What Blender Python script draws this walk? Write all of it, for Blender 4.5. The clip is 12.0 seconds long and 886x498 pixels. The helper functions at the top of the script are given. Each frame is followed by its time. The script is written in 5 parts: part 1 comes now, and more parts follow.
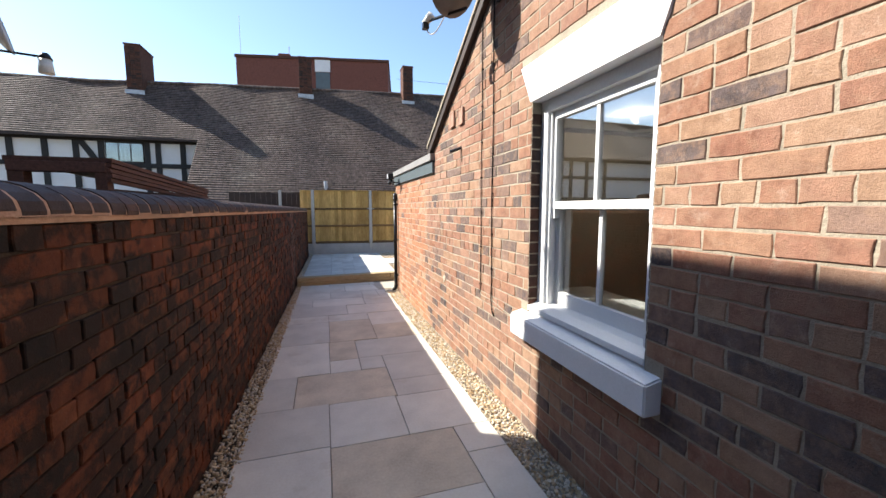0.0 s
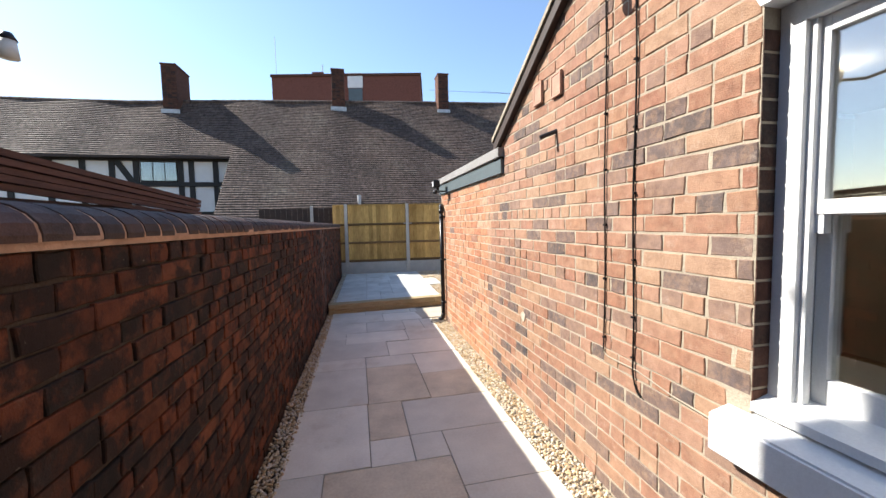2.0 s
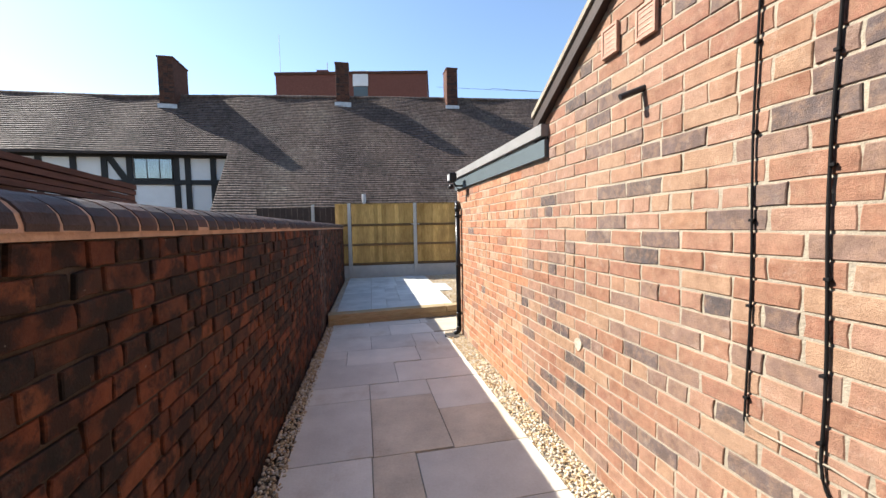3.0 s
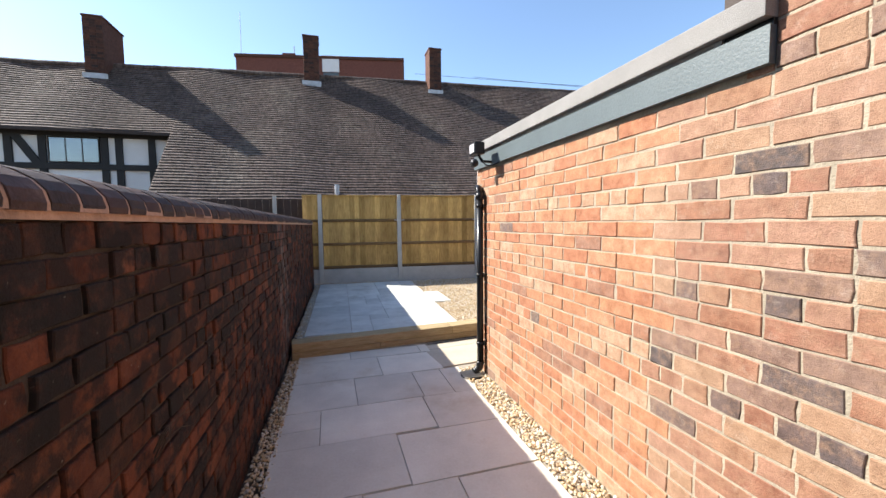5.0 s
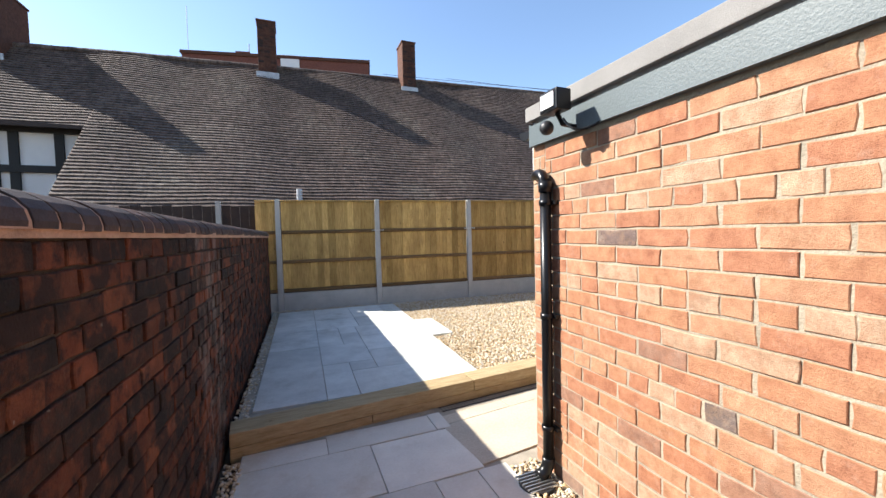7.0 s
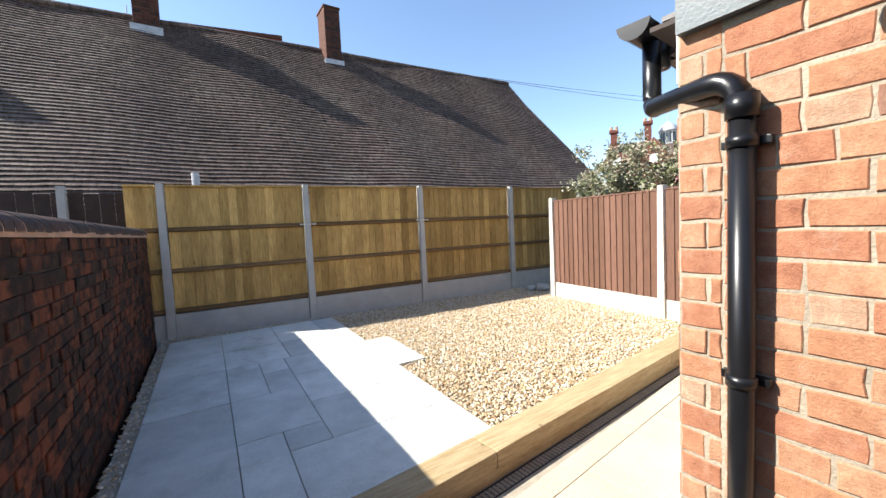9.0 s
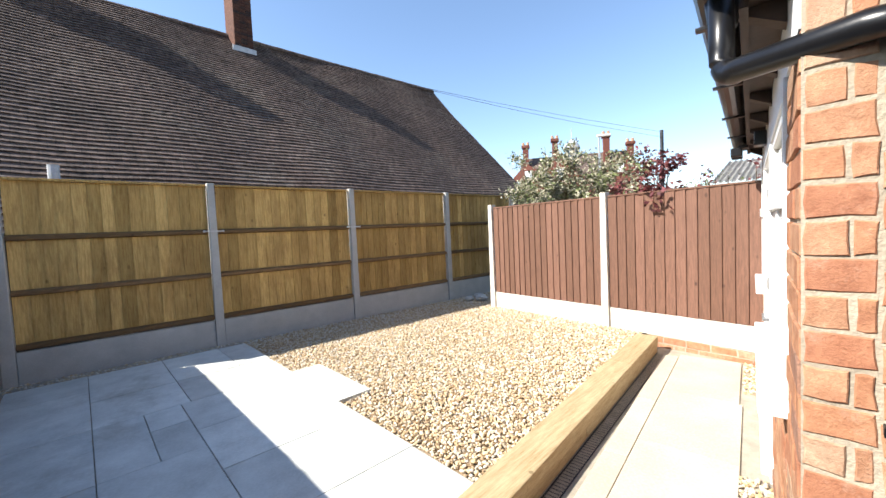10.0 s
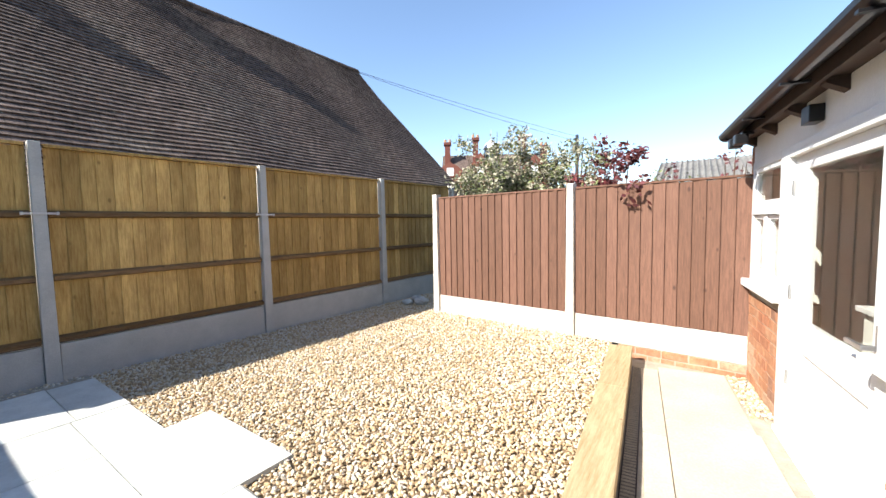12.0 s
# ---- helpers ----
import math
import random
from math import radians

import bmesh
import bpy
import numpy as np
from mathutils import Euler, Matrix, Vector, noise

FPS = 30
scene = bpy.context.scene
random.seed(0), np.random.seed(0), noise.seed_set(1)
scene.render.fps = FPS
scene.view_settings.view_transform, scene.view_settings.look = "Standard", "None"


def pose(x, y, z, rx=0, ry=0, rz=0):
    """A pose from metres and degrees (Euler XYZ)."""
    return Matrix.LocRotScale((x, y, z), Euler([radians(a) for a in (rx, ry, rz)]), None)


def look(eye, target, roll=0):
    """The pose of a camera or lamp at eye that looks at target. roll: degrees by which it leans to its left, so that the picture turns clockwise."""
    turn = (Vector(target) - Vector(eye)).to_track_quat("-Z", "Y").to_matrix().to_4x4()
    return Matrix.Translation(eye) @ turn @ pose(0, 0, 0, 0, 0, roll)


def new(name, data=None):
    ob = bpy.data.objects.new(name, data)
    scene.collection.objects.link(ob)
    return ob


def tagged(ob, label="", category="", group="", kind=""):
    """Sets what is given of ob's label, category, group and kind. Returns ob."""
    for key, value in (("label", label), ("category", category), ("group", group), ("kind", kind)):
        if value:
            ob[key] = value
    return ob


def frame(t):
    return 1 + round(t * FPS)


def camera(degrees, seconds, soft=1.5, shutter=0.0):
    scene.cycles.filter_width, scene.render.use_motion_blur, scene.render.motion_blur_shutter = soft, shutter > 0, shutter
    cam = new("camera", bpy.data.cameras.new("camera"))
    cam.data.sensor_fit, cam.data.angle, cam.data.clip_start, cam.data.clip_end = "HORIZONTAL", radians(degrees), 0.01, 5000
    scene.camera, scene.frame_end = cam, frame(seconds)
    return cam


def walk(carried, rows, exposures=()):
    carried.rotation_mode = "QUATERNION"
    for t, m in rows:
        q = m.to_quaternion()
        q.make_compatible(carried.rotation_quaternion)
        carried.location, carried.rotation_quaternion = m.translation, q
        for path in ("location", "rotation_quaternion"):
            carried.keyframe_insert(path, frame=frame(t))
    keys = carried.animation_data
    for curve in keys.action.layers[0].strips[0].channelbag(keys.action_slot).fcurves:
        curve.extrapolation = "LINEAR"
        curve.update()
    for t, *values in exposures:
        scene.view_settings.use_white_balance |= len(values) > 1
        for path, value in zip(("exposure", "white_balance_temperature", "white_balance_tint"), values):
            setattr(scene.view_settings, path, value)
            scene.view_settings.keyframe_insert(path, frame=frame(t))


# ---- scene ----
cam = camera(98.2, 12.0)
METRES, EYE, TILT, LEAN, TURN = 8.0, 1.5, 0.0, 0.0, -17.3
ROWS = [
    (0.0, 0.0, 0.0, 0.0, -0.0, -5.98, 0.01),
    (0.5, -0.0093, 0.0269, -0.0005, 0.97, -5.91, 1.18),
    (1.0, -0.0179, 0.0647, 0.0002, 3.24, -5.45, 1.71),
    (1.5, -0.0286, 0.099, 0.0001, 5.15, -4.29, 1.54),
    (2.0, -0.047, 0.1435, -0.0001, 4.55, -3.92, 1.27),
    (2.5, -0.0598, 0.1869, -0.0026, 5.11, -3.74, 1.06),
    (3.0, -0.0738, 0.2358, -0.0032, 5.22, -3.64, 1.07),
    (5.0, -0.1433, 0.4203, -0.0081, 0.86, -3.95, 0.62),
    (5.5, -0.1566, 0.4673, -0.009, 1.16, -3.94, 1.05),
    (6.0, -0.1714, 0.5158, -0.009, 0.04, -3.48, 1.58),
    (6.5, -0.1881, 0.5587, -0.0076, -2.08, -2.75, 1.44),
    (8.5, -0.2288, 0.7295, -0.0121, -12.29, -3.41, 2.55),
    (9.0, -0.2372, 0.7702, -0.012, -15.76, -3.59, 2.66),
    (9.5, -0.2458, 0.8066, -0.0125, -20.92, -2.78, 2.26),
    (10.0, -0.2473, 0.8405, -0.0134, -27.73, -2.79, 2.57),
    (10.5, -0.243, 0.8717, -0.0143, -33.4, -3.77, 3.19),
    (11.0, -0.2385, 0.902, -0.0153, -37.48, -4.31, 2.5),
    (11.5, -0.2332, 0.9317, -0.0151, -39.17, -4.2, 1.52),
    (12.0, -0.2199, 0.9571, -0.0167, -39.71, -3.86, 1.11),
]
walk(cam, [(t, pose(0, 0, EYE, TILT, LEAN, TURN) @ pose(METRES * x, METRES * y, METRES * z, 90 + pitch, roll, yaw)) for t, x, y, z, yaw, pitch, roll in ROWS],
     exposures=[(0.0, 1.3), (6.5, 1.3), (8.5, 1.3), (10.0, 1.32), (12.0, 1.34)])

# ---- light ----
SUN = Vector((-1.075, 0.56, 1.0)).normalized()
world = bpy.data.worlds.new("world")
scene.world = world
world.use_nodes = True
wn = world.node_tree.nodes
sky = wn.new("ShaderNodeTexSky")
sky.sky_type, sky.sun_disc = "NISHITA", False
sky.sun_elevation = math.asin(SUN.z)
sky.sun_rotation = math.atan2(SUN.x, SUN.y)
sky.air_density, sky.dust_density, sky.ozone_density = 1.0, 0.35, 2.2
world.node_tree.links.new(sky.outputs[0], wn["Background"].inputs[0])
wn["Background"].inputs[1].default_value = 0.115
sun_data = bpy.data.lights.new("sun", "SUN")
sun_data.energy, sun_data.angle, sun_data.color = 5.0, radians(0.53), (1.0, 0.95, 0.87)
sun = new("sun", sun_data)
sun.matrix_world = look(SUN * 30, (0, 0, 0))

# ---- materials ----
def nodes_of(name):
    m = bpy.data.materials.new(name)
    m.use_nodes = True
    return m, m.node_tree, m.node_tree.nodes["Principled BSDF"]


def link(tree, a, b):
    tree.links.new(a, b)


def noise_node(tree, scale, detail=4.0, rough=0.6, stretch=None):
    co = tree.nodes.new("ShaderNodeNewGeometry").outputs["Position"]
    if stretch:
        mp = tree.nodes.new("ShaderNodeMapping")
        mp.inputs["Scale"].default_value = stretch
        link(tree, co, mp.inputs[0])
        co = mp.outputs[0]
    n = tree.nodes.new("ShaderNodeTexNoise")
    n.inputs["Scale"].default_value, n.inputs["Detail"].default_value, n.inputs["Roughness"].default_value = scale, detail, rough
    link(tree, co, n.inputs["Vector"])
    return n


def ramp(tree, src, stops, mode="LINEAR"):
    r = tree.nodes.new("ShaderNodeValToRGB")
    r.color_ramp.interpolation = mode
    el = r.color_ramp.elements
    while len(el) < len(stops):
        el.new(0.5)
    for e, (p, c) in zip(el, stops):
        e.position = p
        e.color = (*c, 1)
    link(tree, src, r.inputs[0])
    return r.outputs[0]


def mix(tree, kind, fac, a, b):
    m = tree.nodes.new("ShaderNodeMix")
    m.data_type, m.blend_type = "RGBA", kind
    for sock, v in ((m.inputs[0], fac), (m.inputs[6], a), (m.inputs[7], b)):
        if isinstance(v, (int, float)):
            sock.default_value = v
        elif isinstance(v, tuple):
            sock.default_value = (*v, 1)
        else:
            link(tree, v, sock)
    return m.outputs[2]


def bump(tree, bsdf, height, strength, dist=0.01):
    b = tree.nodes.new("ShaderNodeBump")
    b.inputs["Strength"].default_value, b.inputs["Distance"].default_value = strength, dist
    link(tree, height, b.inputs["Height"])
    link(tree, b.outputs[0], bsdf.inputs["Normal"])


def random_out(tree, island):
    if island:
        return tree.nodes.new("ShaderNodeNewGeometry").outputs["Random Per Island"]
    return tree.nodes.new("ShaderNodeObjectInfo").outputs["Random"]


def plain(name, col, rough=0.6, var=0.15, scale=8.0, fine=120.0, metal=0.0, bmp=0.15, stretch=None, island=None, spread=0.0, spec=0.5, stain=None, stain_amt=0.0):
    """A paint or stone: base colour, blotches and grain, optional piece to piece spread and stains."""
    m, t, b = nodes_of(name)
    n1, n2 = noise_node(t, scale, 5, 0.6, stretch), noise_node(t, fine, 3, 0.6, stretch)
    lo, hi = tuple(c * (1 - var) for c in col), tuple(min(1, c * (1 + var)) for c in col)
    c = ramp(t, n1.outputs[0], [(0.3, lo), (0.7, hi)])
    c = mix(t, "OVERLAY", 0.25, c, ramp(t, n2.outputs[0], [(0.3, (0.3,) * 3), (0.7, (0.7,) * 3)]))
    if island is not None:
        c = mix(t, "MULTIPLY", 1.0, c, ramp(t, random_out(t, island), [(0.0, (1 - spread,) * 3), (1.0, (1, 1, 1))]))
    if stain:
        n3 = noise_node(t, scale * 0.35, 6, 0.7)
        c = mix(t, "MIX", ramp(t, n3.outputs[0], [(0.55, (0, 0, 0)), (0.75, (stain_amt,) * 3)]), c, stain)
    link(t, c, b.inputs["Base Color"])
    b.inputs["Roughness"].default_value, b.inputs["Metallic"].default_value = rough, metal
    b.inputs["Specular IOR Level"].default_value = spec
    if bmp:
        bump(t, b, n2.outputs[0], bmp)
    return m


def brick_material(name, stops, island, dirt=(0.02, 0.018, 0.015), dirt_amt=0.5, pale=0.15, streak=False, rough=0.85, wash=0.0):
    m, t, b = nodes_of(name)
    c = ramp(t, random_out(t, island), stops, "CONSTANT")
    n1, n2, n3 = noise_node(t, 14, 6, 0.7), noise_node(t, 160, 4, 0.7), noise_node(t, 2.2, 5, 0.65)
    c = mix(t, "SOFT_LIGHT", 1.0, c, ramp(t, n1.outputs[0], [(0.25, (0.18,) * 3), (0.75, (0.8,) * 3)]))
    c = mix(t, "OVERLAY", 0.35, c, ramp(t, n2.outputs[0], [(0.3, (0.3,) * 3), (0.7, (0.7,) * 3)]))
    c = mix(t, "MIX", ramp(t, n3.outputs[0], [(0.52, (0, 0, 0)), (0.78, (dirt_amt,) * 3)]), c, dirt)
    n5 = noise_node(t, 26, 5, 0.7)
    c = mix(t, "MIX", ramp(t, n5.outputs[0], [(0.45, (0, 0, 0)), (0.68, (0.5,) * 3)]), c, stops[2][1])
    n4 = noise_node(t, 11.0, 6, 0.8)
    c = mix(t, "MIX", ramp(t, n4.outputs[0], [(0.56, (0, 0, 0)), (0.74, (pale,) * 3)]), c, (0.50, 0.41, 0.33))
    if wash:
        n6 = noise_node(t, 1.3, 6, 0.75)
        c = mix(t, "MIX", ramp(t, n6.outputs[0], [(0.35, (0.12 * wash,) * 3), (0.62, (wash,) * 3)]), c, (0.40, 0.275, 0.205))
    if streak:
        n8, n9 = noise_node(t, 7.5, 5, 0.62), noise_node(t, 48, 3, 0.6)
        c = mix(t, "MIX", ramp(t, n8.outputs[0], [(0.46, (0, 0, 0)), (0.56, (0.85,) * 3)]), c, (0.013, 0.011, 0.009))
        c = mix(t, "MIX", ramp(t, n9.outputs[0], [(0.70, (0, 0, 0)), (0.76, (0.6,) * 3)]), c, (0.26, 0.22, 0.17))
        # white salts weeping from one stretch of the wall, moss in scattered spots
        sep, dist = (t.nodes.new(k) for k in ("ShaderNodeSeparateXYZ", "ShaderNodeMath"))
        link(t, t.nodes.new("ShaderNodeNewGeometry").outputs["Position"], sep.inputs[0])
        dist.operation, dist.inputs[1].default_value, dist.inputs[2].default_value = "COMPARE", 7.75, 0.32
        link(t, sep.outputs["Y"], dist.inputs[0])
        n6, n7 = noise_node(t, 9, 5, 0.75, (1, 1, 0.35)), noise_node(t, 6, 6, 0.8)
        spots = ramp(t, n6.outputs[0], [(0.46, (0, 0, 0)), (0.66, (0.5,) * 3)])
        c = mix(t, "MIX", mix(t, "MULTIPLY", 1.0, spots, dist.outputs[0]), c, (0.30, 0.26, 0.22))
        c = mix(t, "MIX", ramp(t, n7.outputs[0], [(0.64, (0, 0, 0)), (0.72, (0.6,) * 3)]), c, (0.022, 0.026, 0.010))
    link(t, c, b.inputs["Base Color"])
    b.inputs["Roughness"].default_value = rough
    b.inputs["Specular IOR Level"].default_value = 0.25
    s = t.nodes.new("ShaderNodeMath")
    s.operation = "ADD"
    link(t, n1.outputs[0], s.inputs[0]), link(t, n2.outputs[0], s.inputs[1])
    bump(t, b, s.outputs[0], 0.55, 0.006)
    return m


OLD = [(0, (0.277, 0.144, 0.085)), (0.14, (0.238, 0.106, 0.062)), (0.28, (0.299, 0.178, 0.109)), (0.42, (0.259, 0.125, 0.078)), (0.54, (0.172, 0.104, 0.080)), (0.62, (0.285, 0.150, 0.099)),
       (0.70, (0.070, 0.054, 0.055)), (0.77, (0.234, 0.100, 0.062)), (0.84, (0.096, 0.066, 0.061)), (0.90, (0.301, 0.171, 0.111)), (0.95, (0.044, 0.040, 0.045))]
NEW = [(0, (0.357, 0.169, 0.089)), (0.3, (0.376, 0.199, 0.113)), (0.6, (0.329, 0.139, 0.075)), (0.82, (0.376, 0.246, 0.160)), (0.95, (0.240, 0.127, 0.085))]
DARK = [(0, (0.105, 0.033, 0.015)), (0.22, (0.048, 0.023, 0.014)), (0.38, (0.144, 0.043, 0.019)), (0.52, (0.030, 0.019, 0.014)), (0.64, (0.095, 0.033, 0.016)), (0.78, (0.020, 0.015, 0.012)), (0.9, (0.160, 0.055, 0.025))]
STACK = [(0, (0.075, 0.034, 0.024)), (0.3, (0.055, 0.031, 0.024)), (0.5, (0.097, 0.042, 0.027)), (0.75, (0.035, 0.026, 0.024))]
M_OLD = {i: brick_material("brick_old", OLD, i, pale=0.4, dirt_amt=0.2, wash=0.26) for i in (True, False)}
M_NEW = {i: brick_material("brick_orange", NEW, i, pale=0.3, dirt_amt=0.08, wash=0.08) for i in (True, False)}
M_DARK = {i: brick_material("brick_sooty", DARK, i, dirt=(0.010, 0.009, 0.008), dirt_amt=0.8, pale=0.07, streak=True) for i in (True, False)}
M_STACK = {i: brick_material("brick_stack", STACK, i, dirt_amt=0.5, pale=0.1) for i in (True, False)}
M_RED = brick_material("brick_far", [(0, (0.150, 0.052, 0.038)), (0.5, (0.130, 0.047, 0.035)), (0.8, (0.165, 0.064, 0.046))], True, dirt_amt=0.1, pale=0.05)
M_MORTAR = plain("mortar", (0.33, 0.28, 0.21), 0.95, 0.2, 6, 90, bmp=0.5)
M_MORTAR_DARK = plain("mortar_dark", (0.052, 0.038, 0.028), 0.95, 0.35, 5, 90, bmp=0.5)
M_COPING = brick_material("coping_brick", [(0, (0.062, 0.044, 0.038)), (0.4, (0.048, 0.037, 0.034)), (0.75, (0.085, 0.05, 0.04))], False, dirt_amt=0.3, pale=0.15, rough=0.65)
M_COPING_MORTAR = plain("coping_mortar", (0.46, 0.30, 0.21), 0.95, 0.25, 9, 90, bmp=0.5)
M_SLAB = plain("sandstone_paving", (0.74, 0.695, 0.60), 0.7, 0.12, 2.5, 60, island=False, spread=0.22, bmp=0.12, stain=(0.38, 0.27, 0.14), stain_amt=0.65)
M_SLAB_TAN = plain("sandstone_paving_tan", (0.62, 0.53, 0.40), 0.75, 0.2, 3, 60, island=False, spread=0.1, bmp=0.12, stain=(0.26, 0.14, 0.05), stain_amt=0.5)
M_SLAB_GREY = plain("sandstone_paving_grey", (0.62, 0.625, 0.58), 0.7, 0.18, 3.5, 60, island=False, spread=0.28, bmp=0.12, stain=(0.27, 0.25, 0.19), stain_amt=0.85)
M_SLAB_CREAM = plain("sandstone_paving_cream", (0.50, 0.43, 0.33), 0.75, 0.12, 2.5, 60, island=False, spread=0.12, bmp=0.12, stain=(0.42, 0.33, 0.2), stain_amt=0.3)
M_JOINT = plain("paving_joint", (0.32, 0.28, 0.22), 0.95, 0.2, 9, 100)
M_SOIL = plain("soil", (0.12, 0.09, 0.06), 1.0, 0.3, 3, 60, bmp=0.6)
M_GRIT = plain("golden_grit", (0.26, 0.18, 0.10), 0.95, 0.3, 30, 150, bmp=0.6)
M_CONCRETE = plain("concrete", (0.42, 0.41, 0.38), 0.85, 0.12, 4, 150, bmp=0.2, stain=(0.25, 0.22, 0.17), stain_amt=0.35)
M_CONCRETE_PALE = plain("concrete_pale", (0.52, 0.48, 0.42), 0.85, 0.18, 5, 150, bmp=0.25, stain=(0.32, 0.26, 0.17), stain_amt=0.75)
M_WHITE = plain("white_paint", (0.69, 0.69, 0.68), 0.45, 0.03, 3, 120, bmp=0.04)
M_WHITE_STONE = plain("white_masonry_paint", (0.76, 0.76, 0.75), 0.6, 0.04, 5, 90, bmp=0.2)
M_BLACK = plain("black_plastic", (0.008, 0.008, 0.009), 0.3, 0.2, 6, 150, bmp=0.02, spec=0.35)
M_CABLE = plain("cable_sheath", (0.012, 0.011, 0.011), 0.75, 0.2, 6, 150, bmp=0, spec=0.1)
M_DARKMETAL = plain("dark_metal", (0.03, 0.03, 0.032), 0.45, 0.3, 9, 120, metal=0.3)
M_METAL = plain("galvanised_metal", (0.5, 0.5, 0.5), 0.35, 0.15, 9, 120, metal=0.9)
M_FASCIA = plain("grey_green_fascia", (0.085, 0.108, 0.115), 0.5, 0.08, 4, 90)
M_FELT = plain("mineral_felt", (0.24, 0.23, 0.22), 0.9, 0.1, 5, 200, bmp=0.3)
M_BROWN_TIMBER = plain("dark_brown_timber", (0.034, 0.019, 0.013), 0.7, 0.35, 6, 60, stretch=(1, 1, 1))
M_DISH = plain("dish_grey", (0.13, 0.12, 0.115), 0.5, 0.2, 6, 90)
M_DISH_PALE = plain("dish_pale", (0.55, 0.55, 0.55), 0.5, 0.1, 6, 90)
M_OFFWHITE = plain("off_white_plastic", (0.62, 0.60, 0.56), 0.5, 0.08, 10, 90)
M_LEAD = plain("lead_flashing", (0.42, 0.43, 0.45), 0.5, 0.2, 8, 60)
M_TIMBER_BLACK = plain("black_oak", (0.012, 0.011, 0.010), 0.7, 0.3, 4, 60)
M_PLASTER = plain("white_plaster", (0.72, 0.71, 0.69), 0.9, 0.05, 2, 60)
M_ROOM = plain("room_wall", (0.44, 0.37, 0.29), 0.8, 0.05, 2, 60)
M_ROOM_PALE = plain("room_wall_pale", (0.72, 0.70, 0.64), 0.8, 0.05, 2, 60)
M_FLOORWOOD = plain("room_floor", (0.22, 0.14, 0.08), 0.5, 0.2, 2, 60)
M_CORRUGATED = plain("corrugated_sheet", (0.36, 0.35, 0.33), 0.85, 0.25, 3, 60, stain=(0.15, 0.14, 0.1), stain_amt=0.5)
M_TERRACOTTA = plain("terracotta", (0.40, 0.235, 0.165), 0.8, 0.15, 12, 120, bmp=0.3)
M_DAB = plain("dried_filler", (0.42, 0.35, 0.27), 0.95, 0.25, 30, 120, bmp=0.6)
M_BARK = plain("bark", (0.09, 0.065, 0.045), 0.95, 0.3, 8, 60, bmp=0.5)
M_LEAF = plain("leaf_green", (0.19, 0.22, 0.085), 0.6, 0.3, 3, 60, island=True, spread=0.5, bmp=0)
M_BLOSSOM = plain("blossom_white", (0.46, 0.43, 0.31), 0.7, 0.15, 3, 60, island=True, spread=0.35, bmp=0)
M_LEAF_RED = plain("leaf_red", (0.16, 0.035, 0.035), 0.55, 0.4, 3, 60, island=True, spread=0.6, bmp=0)


def wood(name, col, dark, rough=0.75, island=False, spread=0.35, knots=True, along=(14, 14, 1.2), damp=0.0):
    m, t, b = nodes_of(name)
    n1, n2 = noise_node(t, 5, 6, 0.65, along), noise_node(t, 22, 4, 0.6, along)
    c = ramp(t, n1.outputs[0], [(0.3, dark), (0.62, col)])
    c = mix(t, "OVERLAY", 0.35, c, ramp(t, n2.outputs[0], [(0.3, (0.3,) * 3), (0.7, (0.7,) * 3)]))
    c = mix(t, "MULTIPLY", 1.0, c, ramp(t, random_out(t, island), [(0, (1 - spread, 1 - spread * 1.05, 1 - spread * 1.2)), (1, (1, 1, 1))]))
    if damp:
        n3 = noise_node(t, 1.6, 5, 0.65, (2.2, 2.2, 0.7))
        c = mix(t, "MULTIPLY", ramp(t, n3.outputs[0], [(0.42, (0, 0, 0)), (0.66, (damp,) * 3)]), c, (0.42, 0.36, 0.30))
    if knots:
        v = t.nodes.new("ShaderNodeTexVoronoi")
        v.inputs["Scale"].default_value = 4.5
        mp = t.nodes.new("ShaderNodeMapping")
        mp.inputs["Scale"].default_value = (1.3, 1.3, 0.8)
        link(t, t.nodes.new("ShaderNodeNewGeometry").outputs["Position"], mp.inputs[0])
        link(t, mp.outputs[0], v.inputs["Vector"])
        c = mix(t, "MIX", ramp(t, v.outputs["Distance"], [(0.05, (0.85,) * 3), (0.1, (0, 0, 0))]), c, tuple(x * 0.45 for x in dark))
    link(t, c, b.inputs["Base Color"])
    b.inputs["Roughness"].default_value = rough
    b.inputs["Specular IOR Level"].default_value = 0.3
    bump(t, b, n2.outputs[0], 0.25, 0.004)
    return m


M_PINE = wood("treated_pine", (0.75, 0.50, 0.18), (0.46, 0.27, 0.08), spread=0.45, damp=0.55)
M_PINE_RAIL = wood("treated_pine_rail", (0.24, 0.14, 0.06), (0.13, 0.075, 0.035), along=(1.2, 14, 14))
M_SLEEPER = wood("sleeper_pine", (0.60, 0.47, 0.29), (0.40, 0.285, 0.145), along=(1.0, 12, 12))
M_BROWN = wood("brown_stained_board", (0.19, 0.098, 0.066), (0.115, 0.058, 0.04), spread=0.25)
M_DECK = wood("brown_decking", (0.15, 0.078, 0.058), (0.08, 0.043, 0.034), along=(12, 1.2, 12))


